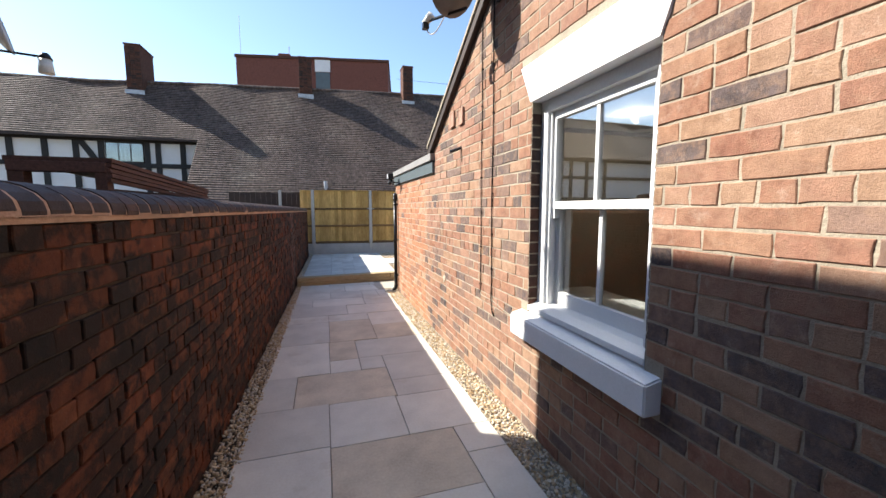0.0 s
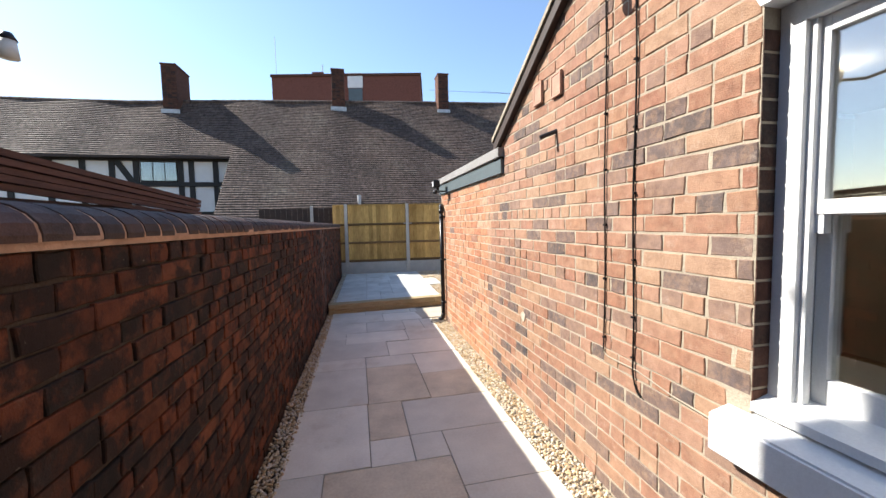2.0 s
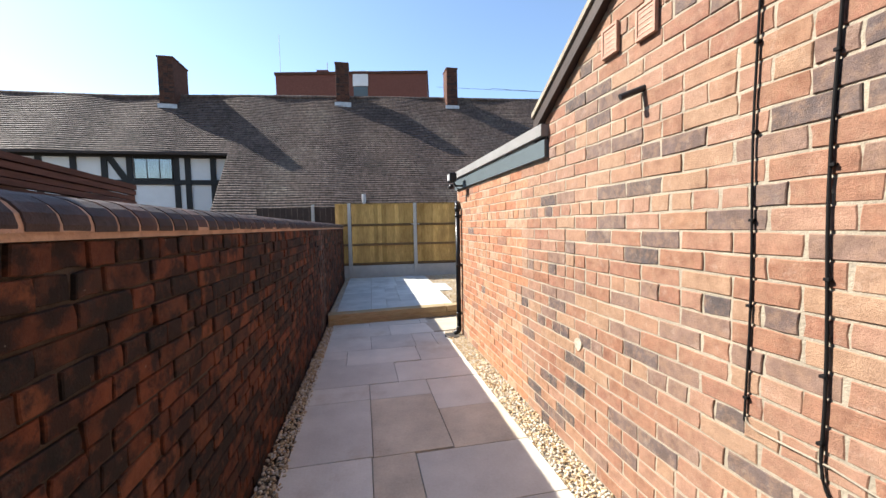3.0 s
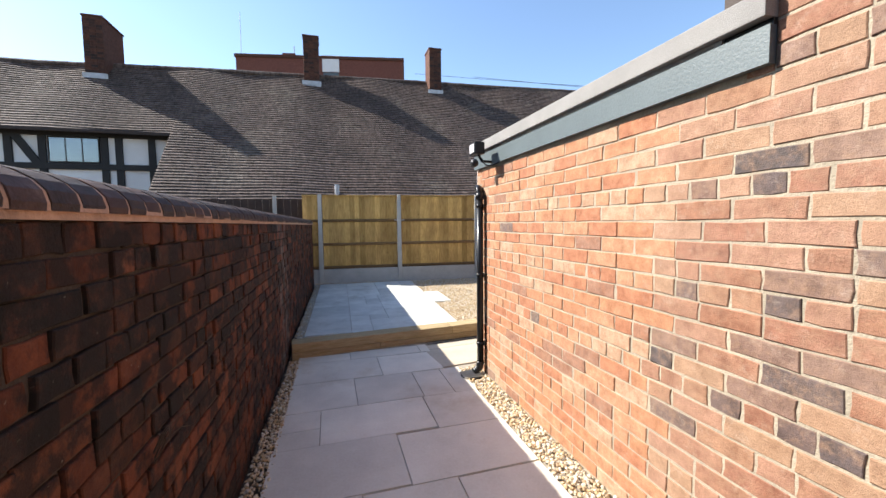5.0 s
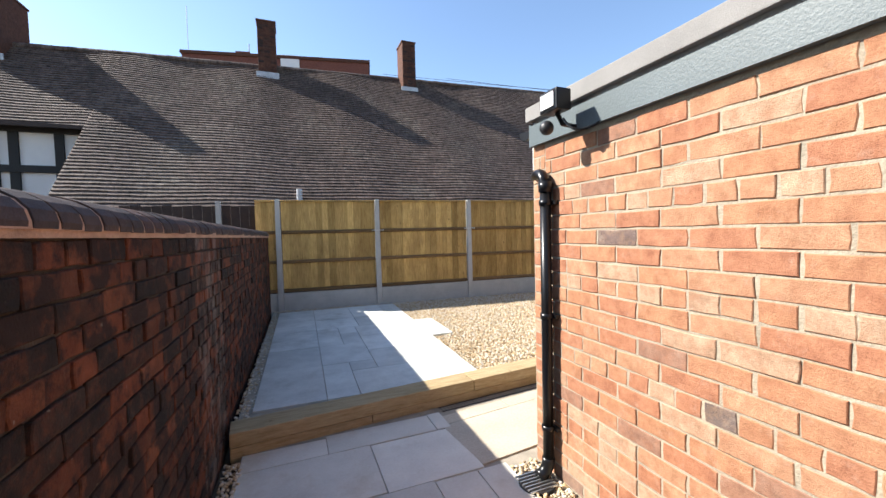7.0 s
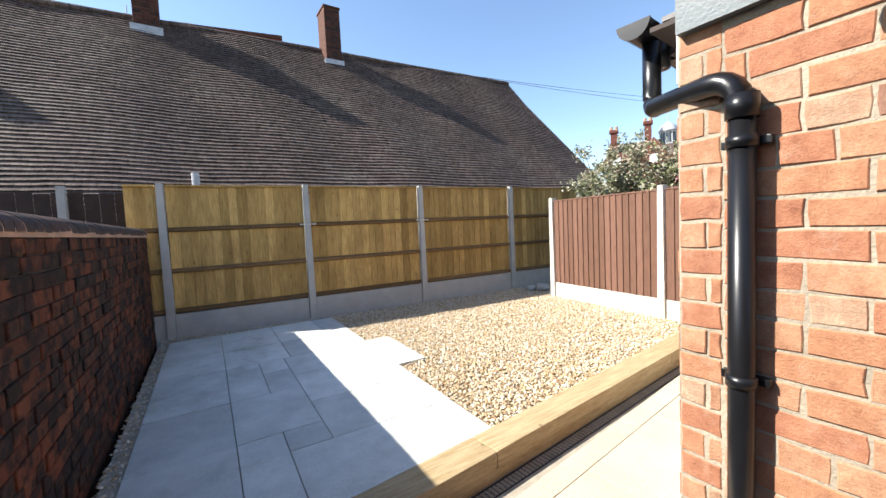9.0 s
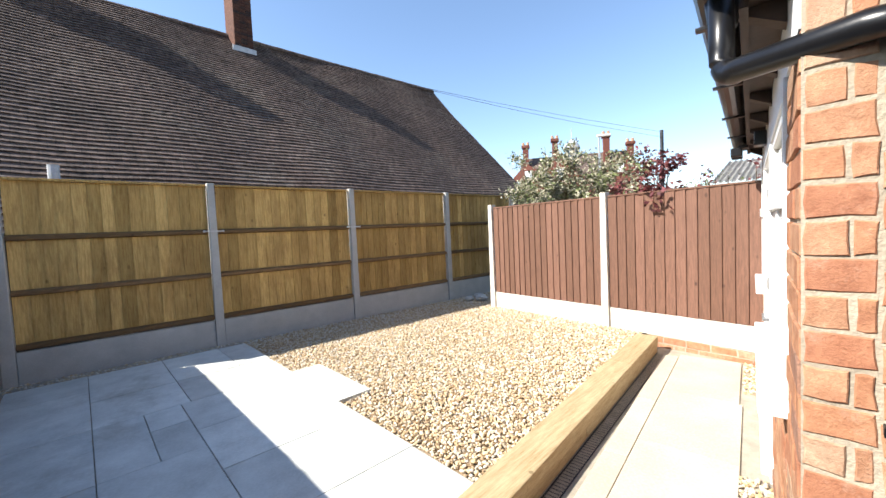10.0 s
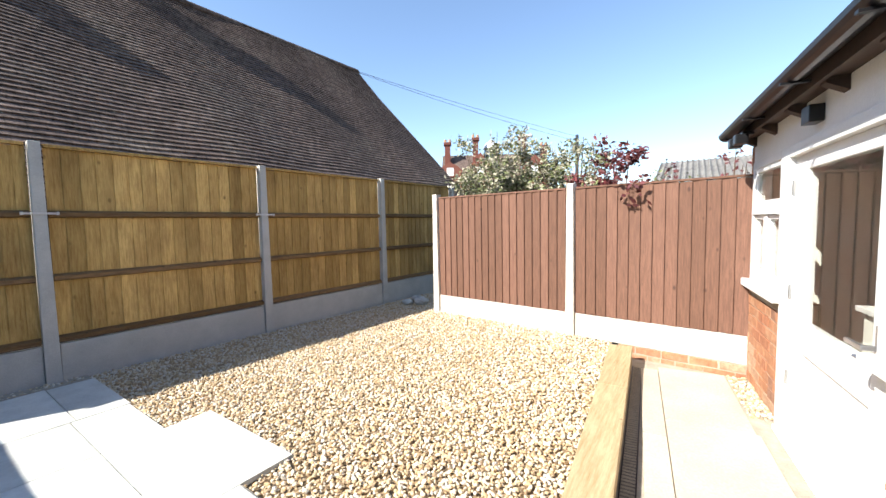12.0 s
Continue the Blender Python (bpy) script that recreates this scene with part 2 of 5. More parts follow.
def tile_material(name):
    m, t, b = nodes_of(name)
    n1, n2 = noise_node(t, 0.55, 6, 0.7), noise_node(t, 9, 5, 0.75, (1, 0.6, 0.6))
    c = ramp(t, n1.outputs[0], [(0.3, (0.092, 0.067, 0.057)), (0.52, (0.138, 0.098, 0.081)), (0.75, (0.18, 0.146, 0.118))])
    c = mix(t, "OVERLAY", 0.9, c, ramp(t, n2.outputs[0], [(0.3, (0.12,) * 3), (0.7, (0.8,) * 3)]))
    g = t.nodes.new("ShaderNodeNewGeometry")
    br = t.nodes.new("ShaderNodeTexBrick")
    br.inputs["Scale"].default_value = 1.0
    br.inputs["Brick Width"].default_value, br.inputs["Row Height"].default_value, br.inputs["Mortar Size"].default_value = 0.17, 0.105, 0.008
    br.inputs["Color1"].default_value, br.inputs["Color2"].default_value, br.inputs["Mortar"].default_value = (0.62, 0.6, 0.58, 1), (1, 1, 1, 1), (0.3, 0.28, 0.26, 1)
    link(t, g.outputs["Position"], br.inputs["Vector"])
    n3 = noise_node(t, 14, 3, 0.6)
    c = mix(t, "MIX", ramp(t, n3.outputs[0], [(0.60, (0, 0, 0)), (0.74, (0.8,) * 3)]), c, (0.24, 0.215, 0.175))
    c = mix(t, "MULTIPLY", 0.6, c, br.outputs["Color"])
    link(t, c, b.inputs["Base Color"])
    b.inputs["Roughness"].default_value = 0.8
    b.inputs["Specular IOR Level"].default_value = 0.3
    bump(t, b, n2.outputs[0], 0.5, 0.02)
    return m


M_TILE = tile_material("clay_roof_tile")


def stone_material():
    m, t, b = nodes_of("gravel_stone")
    c = ramp(t, random_out(t, True), [(0, (0.52, 0.40, 0.24)), (0.22, (0.58, 0.48, 0.33)), (0.45, (0.46, 0.32, 0.17)), (0.62, (0.62, 0.55, 0.43)), (0.82, (0.34, 0.24, 0.14)), (0.92, (0.58, 0.53, 0.45))], "CONSTANT")
    n = noise_node(t, 60, 4, 0.6)
    c = mix(t, "OVERLAY", 0.3, c, ramp(t, n.outputs[0], [(0.3, (0.3,) * 3), (0.7, (0.7,) * 3)]))
    link(t, c, b.inputs["Base Color"])
    b.inputs["Roughness"].default_value = 0.7
    return m


M_GRAVEL = stone_material()


def glass_material(name, base, power):
    """Clear glass whose gloss grows towards grazing views, alike on both faces of a pane."""
    m = bpy.data.materials.new(name)
    m.use_nodes = True
    t = m.node_tree
    t.nodes.clear()
    out = t.nodes.new("ShaderNodeOutputMaterial")
    tr, gl, mx, lw = (t.nodes.new(k) for k in ("ShaderNodeBsdfTransparent", "ShaderNodeBsdfGlossy", "ShaderNodeMixShader", "ShaderNodeLayerWeight"))
    pw, ad = t.nodes.new("ShaderNodeMath"), t.nodes.new("ShaderNodeMath")
    pw.operation, pw.inputs[1].default_value = "POWER", power
    ad.operation, ad.inputs[1].default_value, ad.inputs[2].default_value = "MULTIPLY_ADD", 0.9 - base, base
    gl.inputs["Roughness"].default_value = 0.0
    tr.inputs[0].default_value = (0.90, 0.92, 0.90, 1)
    lw.inputs[0].default_value = 0.5
    for a, b in ((lw.outputs["Facing"], pw.inputs[0]), (pw.outputs[0], ad.inputs[0]), (ad.outputs[0], mx.inputs[0]), (tr.outputs[0], mx.inputs[1]), (gl.outputs[0], mx.inputs[2]), (mx.outputs[0], out.inputs[0])):
        link(t, a, b)
    return m


M_GLOW, _, glow = nodes_of("lamp_glow")
glow.inputs["Emission Color"].default_value, glow.inputs["Emission Strength"].default_value = (1.0, 0.9, 0.75, 1), 12.0
M_GLASS = glass_material("double_glazing", 0.22, 2.0)
M_GLASS_THIN = glass_material("window_glass", 0.05, 5.0)

# ---- building helpers ----
def put(name, bm, mat, parent=None, label="", category="", group="", kind="", smooth=False, m=None):
    me = bpy.data.meshes.new(name)
    bmesh.ops.recalc_face_normals(bm, faces=bm.faces)
    bm.to_mesh(me)
    bm.free()
    me.materials.append(mat)
    if smooth:
        for p in me.polygons:
            p.use_smooth = True
    ob = new(name, me)
    if parent:
        ob.parent = parent
    if m:
        ob.matrix_basis = m
    return tagged(ob, label, category, group, kind)


def part(name, bm, mat, parent, label="", smooth=False):
    return put(name, bm, mat, parent, label, smooth=smooth)


def thing(name, label, category, group="", kind="", m=None):
    ob = new(name)
    ob.empty_display_size = 0.1
    if m:
        ob.matrix_basis = m
    return tagged(ob, label, category, group, kind)


def box(bm, lo, hi, bevel=0.0, m=None):
    g = bmesh.ops.create_cube(bm, size=1)
    c = [(a + b) / 2 for a, b in zip(lo, hi)]
    s = [b - a for a, b in zip(lo, hi)]
    bmesh.ops.transform(bm, matrix=Matrix.Translation(c) @ Matrix.Diagonal((*s, 1)), verts=g["verts"])
    vs = g["verts"]
    if bevel:
        es = list({e for v in vs for e in v.link_edges})
        r = bmesh.ops.bevel(bm, geom=es, offset=bevel, segments=2, affect="EDGES", profile=0.7)
        vs = list({v for f in r["faces"] for v in f.verts} | {v for v in vs if v.is_valid})
    if m:
        bmesh.ops.transform(bm, matrix=m, verts=vs)
    return bm


def B(lo, hi, bevel=0.0, m=None):
    return box(bmesh.new(), lo, hi, bevel, m)


def tube(points, radius, sides=10):
    """A pipe along points, mitred at each bend."""
    bm = bmesh.new()
    pts = [Vector(p) for p in points]
    rings = []
    up = Vector((0.13, 0.31, 0.94))
    for i, p in enumerate(pts):
        d = (pts[min(i + 1, len(pts) - 1)] - pts[max(i - 1, 0)]).normalized()
        a = d.cross(up)
        if a.length < 0.1:
            a = d.cross(Vector((1, 0, 0)))
        a.normalize()
        b = d.cross(a)
        r = radius[i] if isinstance(radius, (list, tuple)) else radius
        rings.append([bm.verts.new(p + (a * math.cos(k * math.tau / sides) + b * math.sin(k * math.tau / sides)) * r) for k in range(sides)])
    for r0, r1 in zip(rings, rings[1:]):
        for k in range(sides):
            bm.faces.new((r0[k], r0[(k + 1) % sides], r1[(k + 1) % sides], r1[k]))
    bm.faces.new(rings[0]), bm.faces.new(rings[-1])
    return bm


def prism(outline, lo, hi, axis):
    """An outline in two axes, drawn out along the third."""
    bm = bmesh.new()
    def at(p, w):
        q = list(p)
        q.insert(axis, w)
        return bm.verts.new(q)
    a, b = [at(p, lo) for p in outline], [at(p, hi) for p in outline]
    bm.faces.new(a), bm.faces.new(b)
    for i in range(len(a)):
        j = (i + 1) % len(a)
        bm.faces.new((a[i], a[j], b[j], b[i]))
    return bm


def arc(points, steps=6):
    """Rounded path through a corner: start, corner, end."""
    a, b, c = (Vector(p) for p in points)
    return [(1 - t) ** 2 * a + 2 * t * (1 - t) * b + t * t * c for t in (i / steps for i in range(steps + 1))]


BR = random.Random(77)


def brick_shape(l, h, d, c=0.003, wear=1.0):
    """A brick's face with worn, uneven arrises: eight points round it in three rings."""
    base = [(0, 0), (l * BR.uniform(0.3, 0.7), 0), (l, 0), (l, h / 2), (l, h), (l * BR.uniform(0.3, 0.7), h), (0, h), (0, h / 2)]
    base = [(x + BR.uniform(-0.0035, 0.0035) * wear, y + BR.uniform(-0.003, 0.003) * wear) for x, y in base]
    tilt = BR.uniform(-0.002, 0.002) * wear
    v = []
    for inset, z in ((0, -0.014), (0, d - c), (c, d)):
        for x, y in base:
            sx, sy = (1 if x < l * 0.2 else -1 if x > l * 0.8 else 0), (1 if y < h * 0.25 else -1 if y > h * 0.75 else 0)
            v.append((x + sx * inset, y + sy * inset, z + (tilt * (2 * x / l - 1) if z > 0 else 0)))
    f = [tuple(range(16, 24))]
    for k in (0, 8):
        f += [(k + i, k + (i + 1) % 8, k + 8 + (i + 1) % 8, k + 8 + i) for i in range(8)]
    return v, f


SHAPES = {}


def lay_bricks(parent, wall_m, pieces, mat_of, near, name="brick", wear=1.0):
    """pieces: (u, v, length, height, proud, key). wall_m takes u along, v up and n out to the world. Near ones are parts, the rest one joined mesh."""
    rest = {}
    count = 0
    for u, v, l, h, d, key in pieces:
        if near(u, v) and count < 300:
            count += 1
            l2, h2 = round(l, 2), round(h, 3)
            k = (l2, h2, mat_of(key, False).name, count % 11, wear)
            if k not in SHAPES:
                me = bpy.data.meshes.new(name)
                vv, ff = brick_shape(l2, h2, 0.004, 0.003, wear)
                me.from_pydata(vv, [], ff)
                me.materials.append(mat_of(key, False))
                SHAPES[k] = me
            ob = new(name, SHAPES[k])
            ob.parent = parent
            ob.matrix_basis = wall_m @ Matrix.Translation((u, v, d)) @ Matrix.Rotation(random.uniform(-0.006, 0.006), 4, "Z")
        else:
            vs, fs = rest.setdefault(key, ([], []))
            n0 = len(vs)
            vv, ff = brick_shape(l, h, 0.004 + d, 0.003, wear)
            vs += [(u + a, v + b + 0.0015 * math.sin(7 * u), c) for a, b, c in vv]
            fs += [tuple(n0 + i for i in q) for q in ff]
    for key, (vs, fs) in rest.items():
        me = bpy.data.meshes.new("brickwork")
        me.from_pydata(vs, [], fs)
        me.materials.append(mat_of(key, True))
        ob = new("brickwork", me)
        ob.parent = parent
        ob.matrix_basis = wall_m
        tagged(ob, kind="stuff")


def courses(u0, u1, v0, v1, spans, rng, header_every=4, course=0.075, joint=0.010, key_of=None, rough=0.002, length=0.225, odd=0.06):
    """Brick pieces, course by course, on a half-brick bond. spans(v, v+h) gives the free stretches of a course."""
    out = []
    for i in range(int((v1 - v0) / course)):
        v = v0 + i * course
        heads = header_every and i % header_every == header_every - 1
        unit = length / 2 if heads else length
        shift = unit / 2 * (i % 2)
        for a, b in spans(v, v + course):
            cuts, k = [a], math.floor((a - shift) / unit) + 1
            while shift + k * unit < b - 0.045:
                c = shift + k * unit + rng.uniform(-0.005, 0.005)
                if c > a + 0.045:
                    cuts.append(c)
                if not heads and rng.random() < odd and c + unit / 2 < b - 0.06:
                    cuts.append(c + unit / 2 + rng.uniform(-0.008, 0.008))
                k += 1
            cuts.append(b)
            for p, q in zip(cuts, cuts[1:]):
                key = key_of(p, v, i, rng) if key_of else 0
                out.append((p + joint / 2, v + joint / 2, q - p - joint, course - joint, rng.uniform(-rough, rough), key))
    return out


# ---- ground ----
bm = bmesh.new()
bmesh.ops.create_grid(bm, x_segments=4, y_segments=4, size=500)
bmesh.ops.translate(bm, verts=bm.verts, vec=(0, 0, -0.06))
put("ground", bm, M_SOIL, None, "bare brown earth under the yard and beyond", "ground", kind="structure")

XW = 1.29
U_LEFT = Vector((0.028, 1, -0.008))
LEFT_M = Matrix(((0, 0, 0, 0),) * 4)
ul = U_LEFT.normalized()
nl = Vector((1, -0.028, 0)).normalized()
LEFT_M = Matrix(((ul.x, 0, nl.x, -0.755), (ul.y, 0, nl.y, 0), (ul.z, 1, nl.z, 0), (0, 0, 0, 1)))
RIGHT_M = Matrix(((0, 0, -1, XW), (-1, 0, 0, 0), (0, 1, 0, 0), (0, 0, 0, 1)))


def left_x(y):
    return -0.755 + 0.028 * y


# ---- left boundary wall ----
wall_left = put("wall_west", B((-1.6, -0.1, -0.235), (12.28, 1.467, -0.006)), M_MORTAR_DARK, None, "sooty red brick garden wall with rounded coping", "wall", kind="structure", m=LEFT_M)
coping_thing = put("wall_coping", B((-1.6, 1.467, -0.24), (12.28, 1.486, 0.010)), M_COPING_MORTAR, None, "half-round brick coping with pink mortar joints on the garden wall", "coping", kind="structure", m=LEFT_M)


def half_round(length, scale=1.0):
    pts = [(0.018, 0.0)]
    for k in range(0, 11):
        a = math.pi * k / 10
        pts.append((-0.118 + 0.138 * scale * math.cos(a), 0.016 + (0.080 if scale == 1.0 else 0.0774) * math.sin(a)))
    pts.append((-0.254, 0.0))
    return prism([(v, n) for n, v in pts], 0, length, 0)


bm = half_round(13.88, 0.981)
part("coping_bed", bm, M_COPING_MORTAR, coping_thing).matrix_basis = Matrix.Translation((-1.6, 1.485, 0))
cb = half_round(0.086)
cope_mesh = bpy.data.meshes.new("coping_brick")
bmesh.ops.recalc_face_normals(cb, faces=cb.faces)
cb.to_mesh(cope_mesh)
cope_mesh.materials.append(M_COPING)
rng = random.Random(5)
u = -1.6
while u < 12.18:
    o = new("coping_brick", cope_mesh)
    o.parent = coping_thing
    o.matrix_basis = Matrix.Translation((u, 1.485 + rng.uniform(-0.0015, 0.002), rng.uniform(-0.002, 0.002))) @ Matrix.Rotation(rng.uniform(-0.005, 0.005), 4, "Y")
    u += 0.1

# ---- house wall to the east, with gable and window opening ----
WY0, WY1, WZ0, WZ1 = 1.25, 2.23, 0.80, 2.17
WALL_T = 0.23


def wall_top(y):
    return 1.95 if y > 4.55 else 2.2 + (4.55 - y) * 0.58


def right_wall_body():
    bm = bmesh.new()
    def slab(y0, y1, z0, tops):
        q = prism([(y0, z0), (y1, z0), (y1, tops[1]), (y0, tops[0])], XW, XW + WALL_T, 0)
        me = bpy.data.meshes.new("tmp")
        q.to_mesh(me)
        q.free()
        bm.from_mesh(me)
        bpy.data.meshes.remove(me)
    slab(-1.6, WY0, -0.1, (wall_top(-1.6), wall_top(WY0)))
    slab(WY0, WY1, -0.1, (WZ0 - 0.02, WZ0 - 0.02))
    slab(WY0, WY1, WZ1 + 0.006, (wall_top(WY0), wall_top(WY1)))
    slab(WY1, 4.55, -0.1, (wall_top(WY1), 2.2))
    slab(4.55, 6.93, -0.1, (1.95, 1.95))
    return bm


wall_right = put("wall_east", right_wall_body(), M_MORTAR, None, "weathered orange and purple brick house wall with pale mortar", "wall", kind="structure")

# unseen wall added behind the start: blocks skylight to deepen the alley's shade
put("wall_south", B((-0.99, -1.83, -0.1), (XW + WALL_T, -1.6, 2.6)), M_MORTAR_DARK, None, "unseen plain dark wall added behind the start to close the alley and block skylight", "wall", kind="structure")

# lintel, stone sill
put("window_lintel", prism([(WY0 - 0.0, WZ1), (WY1, WZ1), (WY1 + 0.13, WZ1 + 0.24), (WY0 - 0.1, WZ1 + 0.24)], XW - 0.016, XW + 0.11, 0), M_WHITE_STONE, None, "white-painted splayed stone lintel above the sash window", "lintel", kind="structure")
sill = prism([(XW - 0.085, 0.655), (XW + 0.064, 0.655), (XW + 0.064, 0.83), (XW - 0.085, 0.795)], WY0 - 0.09, WY1 + 0.09, 1)
bmesh.ops.bevel(sill, geom=sill.edges[:], offset=0.008, segments=2, affect="EDGES")
put("window_sill", sill, M_WHITE_STONE, None, "white-painted stone window sill projecting from the brick wall", "sill", kind="structure")


def sash_window():
    w = thing("window_1", "white timber sash window with two panes above and two below", "window", kind="structure")
    fx = XW + 0.065
    a, b, z0, z1 = WY0 + 0.002, WY1 - 0.002, 0.832, WZ1 - 0.002
    bm = bmesh.new()
    for lo, hi in (((fx, a, z0), (fx + 0.12, a + 0.075, z1)), ((fx, b - 0.075, z0), (fx + 0.12, b, z1)), ((fx, a + 0.075, z1 - 0.07), (fx + 0.12, b - 0.075, z1))):
        box(bm, lo, hi, 0.004)
    for s in (a + 0.075, b - 0.095):
        box(bm, (fx + 0.018, s, z0), (fx + 0.05, s + 0.02, z1 - 0.07), 0.003)
    part("frame", bm, M_WHITE, w)
    sl = prism([(fx - 0.07, z0), (fx + 0.12, z0), (fx + 0.12, z0 + 0.055), (fx - 0.0, z0 + 0.05), (fx - 0.07, z0 + 0.03)], a, b, 1)
    part("timber_sill", sl, M_WHITE, w)
    mid = 1.52
    for nm, x, lo, hi, bot, top in (("upper_sash", fx + 0.035, mid - 0.02, z1 - 0.07, 0.045, 0.05), ("lower_sash", fx + 0.078, z0 + 0.05, mid + 0.02, 0.085, 0.045)):
        sa = bmesh.new()
        y0, y1 = a + 0.078, b - 0.078
        box(sa, (x, y0, lo), (x + 0.04, y0 + 0.042, hi), 0.004), box(sa, (x, y1 - 0.042, lo), (x + 0.04, y1, hi), 0.004)
        box(sa, (x, y0 + 0.042, lo), (x + 0.04, y1 - 0.042, lo + bot), 0.004), box(sa, (x, y0 + 0.042, hi - top), (x + 0.04, y1 - 0.042, hi), 0.004)
        c = (y0 + y1) / 2
        box(sa, (x + 0.006, c - 0.013, lo + bot), (x + 0.034, c + 0.013, hi - top), 0.003)
        so = part(nm, sa, M_WHITE, w)
        for g0, g1 in ((y0 + 0.04, c - 0.011), (c + 0.011, y1 - 0.04)):
            p = part("pane", B((x + 0.018, g0, lo + bot - 0.003), (x + 0.022, g1, hi - top + 0.003)), M_GLASS, so)
            p.visible_shadow = False
        if nm == "upper_sash":
            for y in (y0 + 0.001, y1 - 0.041):
                part("horn", prism([(y, lo - 0.06), (y + 0.04, lo - 0.06), (y + 0.04, lo), (y, lo)], x + 0.004, x + 0.036, 0), M_WHITE, so)
    part("sash_lock", B((fx + 0.055, (a + b) / 2 - 0.03, mid + 0.02), (fx + 0.1, (a + b) / 2 + 0.03, mid + 0.035), 0.004), M_METAL, w, "small metal sash lock")


sash_window()
put("window_board", B((XW + 0.186, WY0 - 0.1, 0.90), (XW + 0.56, WY1 + 0.1, 0.935), 0.004), M_WHITE, None, "wide white window board inside the room", "window board", kind="structure")

# room behind the sash window
room = bmesh.new()
box(room, (XW + WALL_T, -1.55, -0.1), (XW + 3.5, -1.45, 2.7)), box(room, (XW + 3.4, -1.45, -0.1), (XW + 3.5, 4.0, 2.7)), box(room, (XW + WALL_T, 4.0, -0.1), (XW + 3.5, 4.1, 2.4))
put("wall_room", room, M_ROOM, None, "plain brown walls of the dark room behind the sash window", "wall", kind="structure")
put("floor_room", B((XW + WALL_T, -1.45, -0.06), (XW + 3.4, 4.0, 0.12)), M_FLOORWOOD, None, "dark wooden floor of the room indoors", "floor", kind="structure")
put("ceiling_room", B((XW + WALL_T, -1.45, 2.45), (XW + 3.4, 4.0, 2.52)), M_ROOM_PALE, None, "pale plain ceiling of the room indoors", "ceiling", kind="structure")

spot = thing("downlight", "small round recessed downlight in the room ceiling, lit", "ceiling light", m=Matrix.Translation((XW + 1.7, 3.2, 2.45)))
part("rim", tube([(0, 0, 0), (0, 0, -0.008)], 0.05, 20), M_WHITE, spot)
part("lens", tube([(0, 0, -0.008), (0, 0, -0.011)], 0.036, 20), M_GLOW, spot, "glowing lens")
bulb = bpy.data.lights.new("downlight_bulb", "POINT")
bulb.energy, bulb.shadow_soft_size, bulb.color = 5, 0.04, (1.0, 0.86, 0.68)
new("downlight_bulb", bulb).matrix_world = Matrix.Translation((XW + 1.7, 3.2, 2.38))

# verge and roof of the house
sl = math.atan(0.58)
roof = thing("house_roof", "house roof with dark timber verge and pale mortared edge", "roof", kind="structure")
VY0, VY1 = -1.6, 4.6
def rz(y):
    return 2.2 + (4.55 - y) * 0.58
part("barge_board", prism([(VY0, rz(VY0) - 0.045), (VY1, rz(VY1) - 0.045), (VY1, rz(VY1) + 0.05), (VY0, rz(VY0) + 0.05)], XW - 0.05, XW + 0.0, 0), M_BROWN_TIMBER, roof)
part("verge_mortar", prism([(VY0, rz(VY0) + 0.05), (VY1, rz(VY1) + 0.05), (VY1, rz(VY1) + 0.085), (VY0, rz(VY0) + 0.085)], XW - 0.065, XW + 0.15, 0), M_MORTAR, roof)
part("slope", prism([(VY0, rz(VY0) + 0.06), (VY1 + 0.1, rz(VY1 + 0.1) + 0.06), (VY1 + 0.1, rz(VY1 + 0.1) + 0.12), (VY0, rz(VY0) + 0.12)], XW + 0.15, XW + 4.5, 0), M_TILE, roof)

# ---- outhouse facade: a wall turned a little from the alley's square ----
FA = math.atan(0.11)
FAC = Matrix.Translation((XW, 7.05, 0)) @ Matrix.Rotation(FA, 4, "Z")      # local x along the facade, y out into the yard, z up
FL = 3.45                                                                  # facade length
FACB = FAC @ Matrix(((1, 0, 0, 0), (0, 0, 1, 0), (0, 1, 0, 0), (0, 0, 0, 1)))
bm = bmesh.new()
box(bm, (0.0, -0.2, -0.1), (0.37, -0.003, 1.8)), box(bm, (0.37, -0.2, -0.1), (1.38, -0.003, 0.782)), box(bm, (2.62, -0.2, -0.1), (3.36, -0.003, 0.798)), box(bm, (3.36, -0.2, -0.1), (FL, -0.003, 1.95))
wall_fac = put("wall_north_outhouse", bm, M_MORTAR, None, "orange brick outhouse wall under white-framed windows", "wall", kind="structure", m=FAC)
put("wall_render_band", B((0.0, -0.2, 1.80), (3.36, 0.004, 2.0)), M_WHITE_STONE, None, "white-painted rendered band above the windows under the eaves", "wall", kind="structure", m=FAC)
put("wall_pier_corner", B((XW, 6.93, -0.1), (XW + WALL_T, 7.05, 1.95)), M_MORTAR, None, "brick pier closing the outhouse corner", "wall", kind="structure")


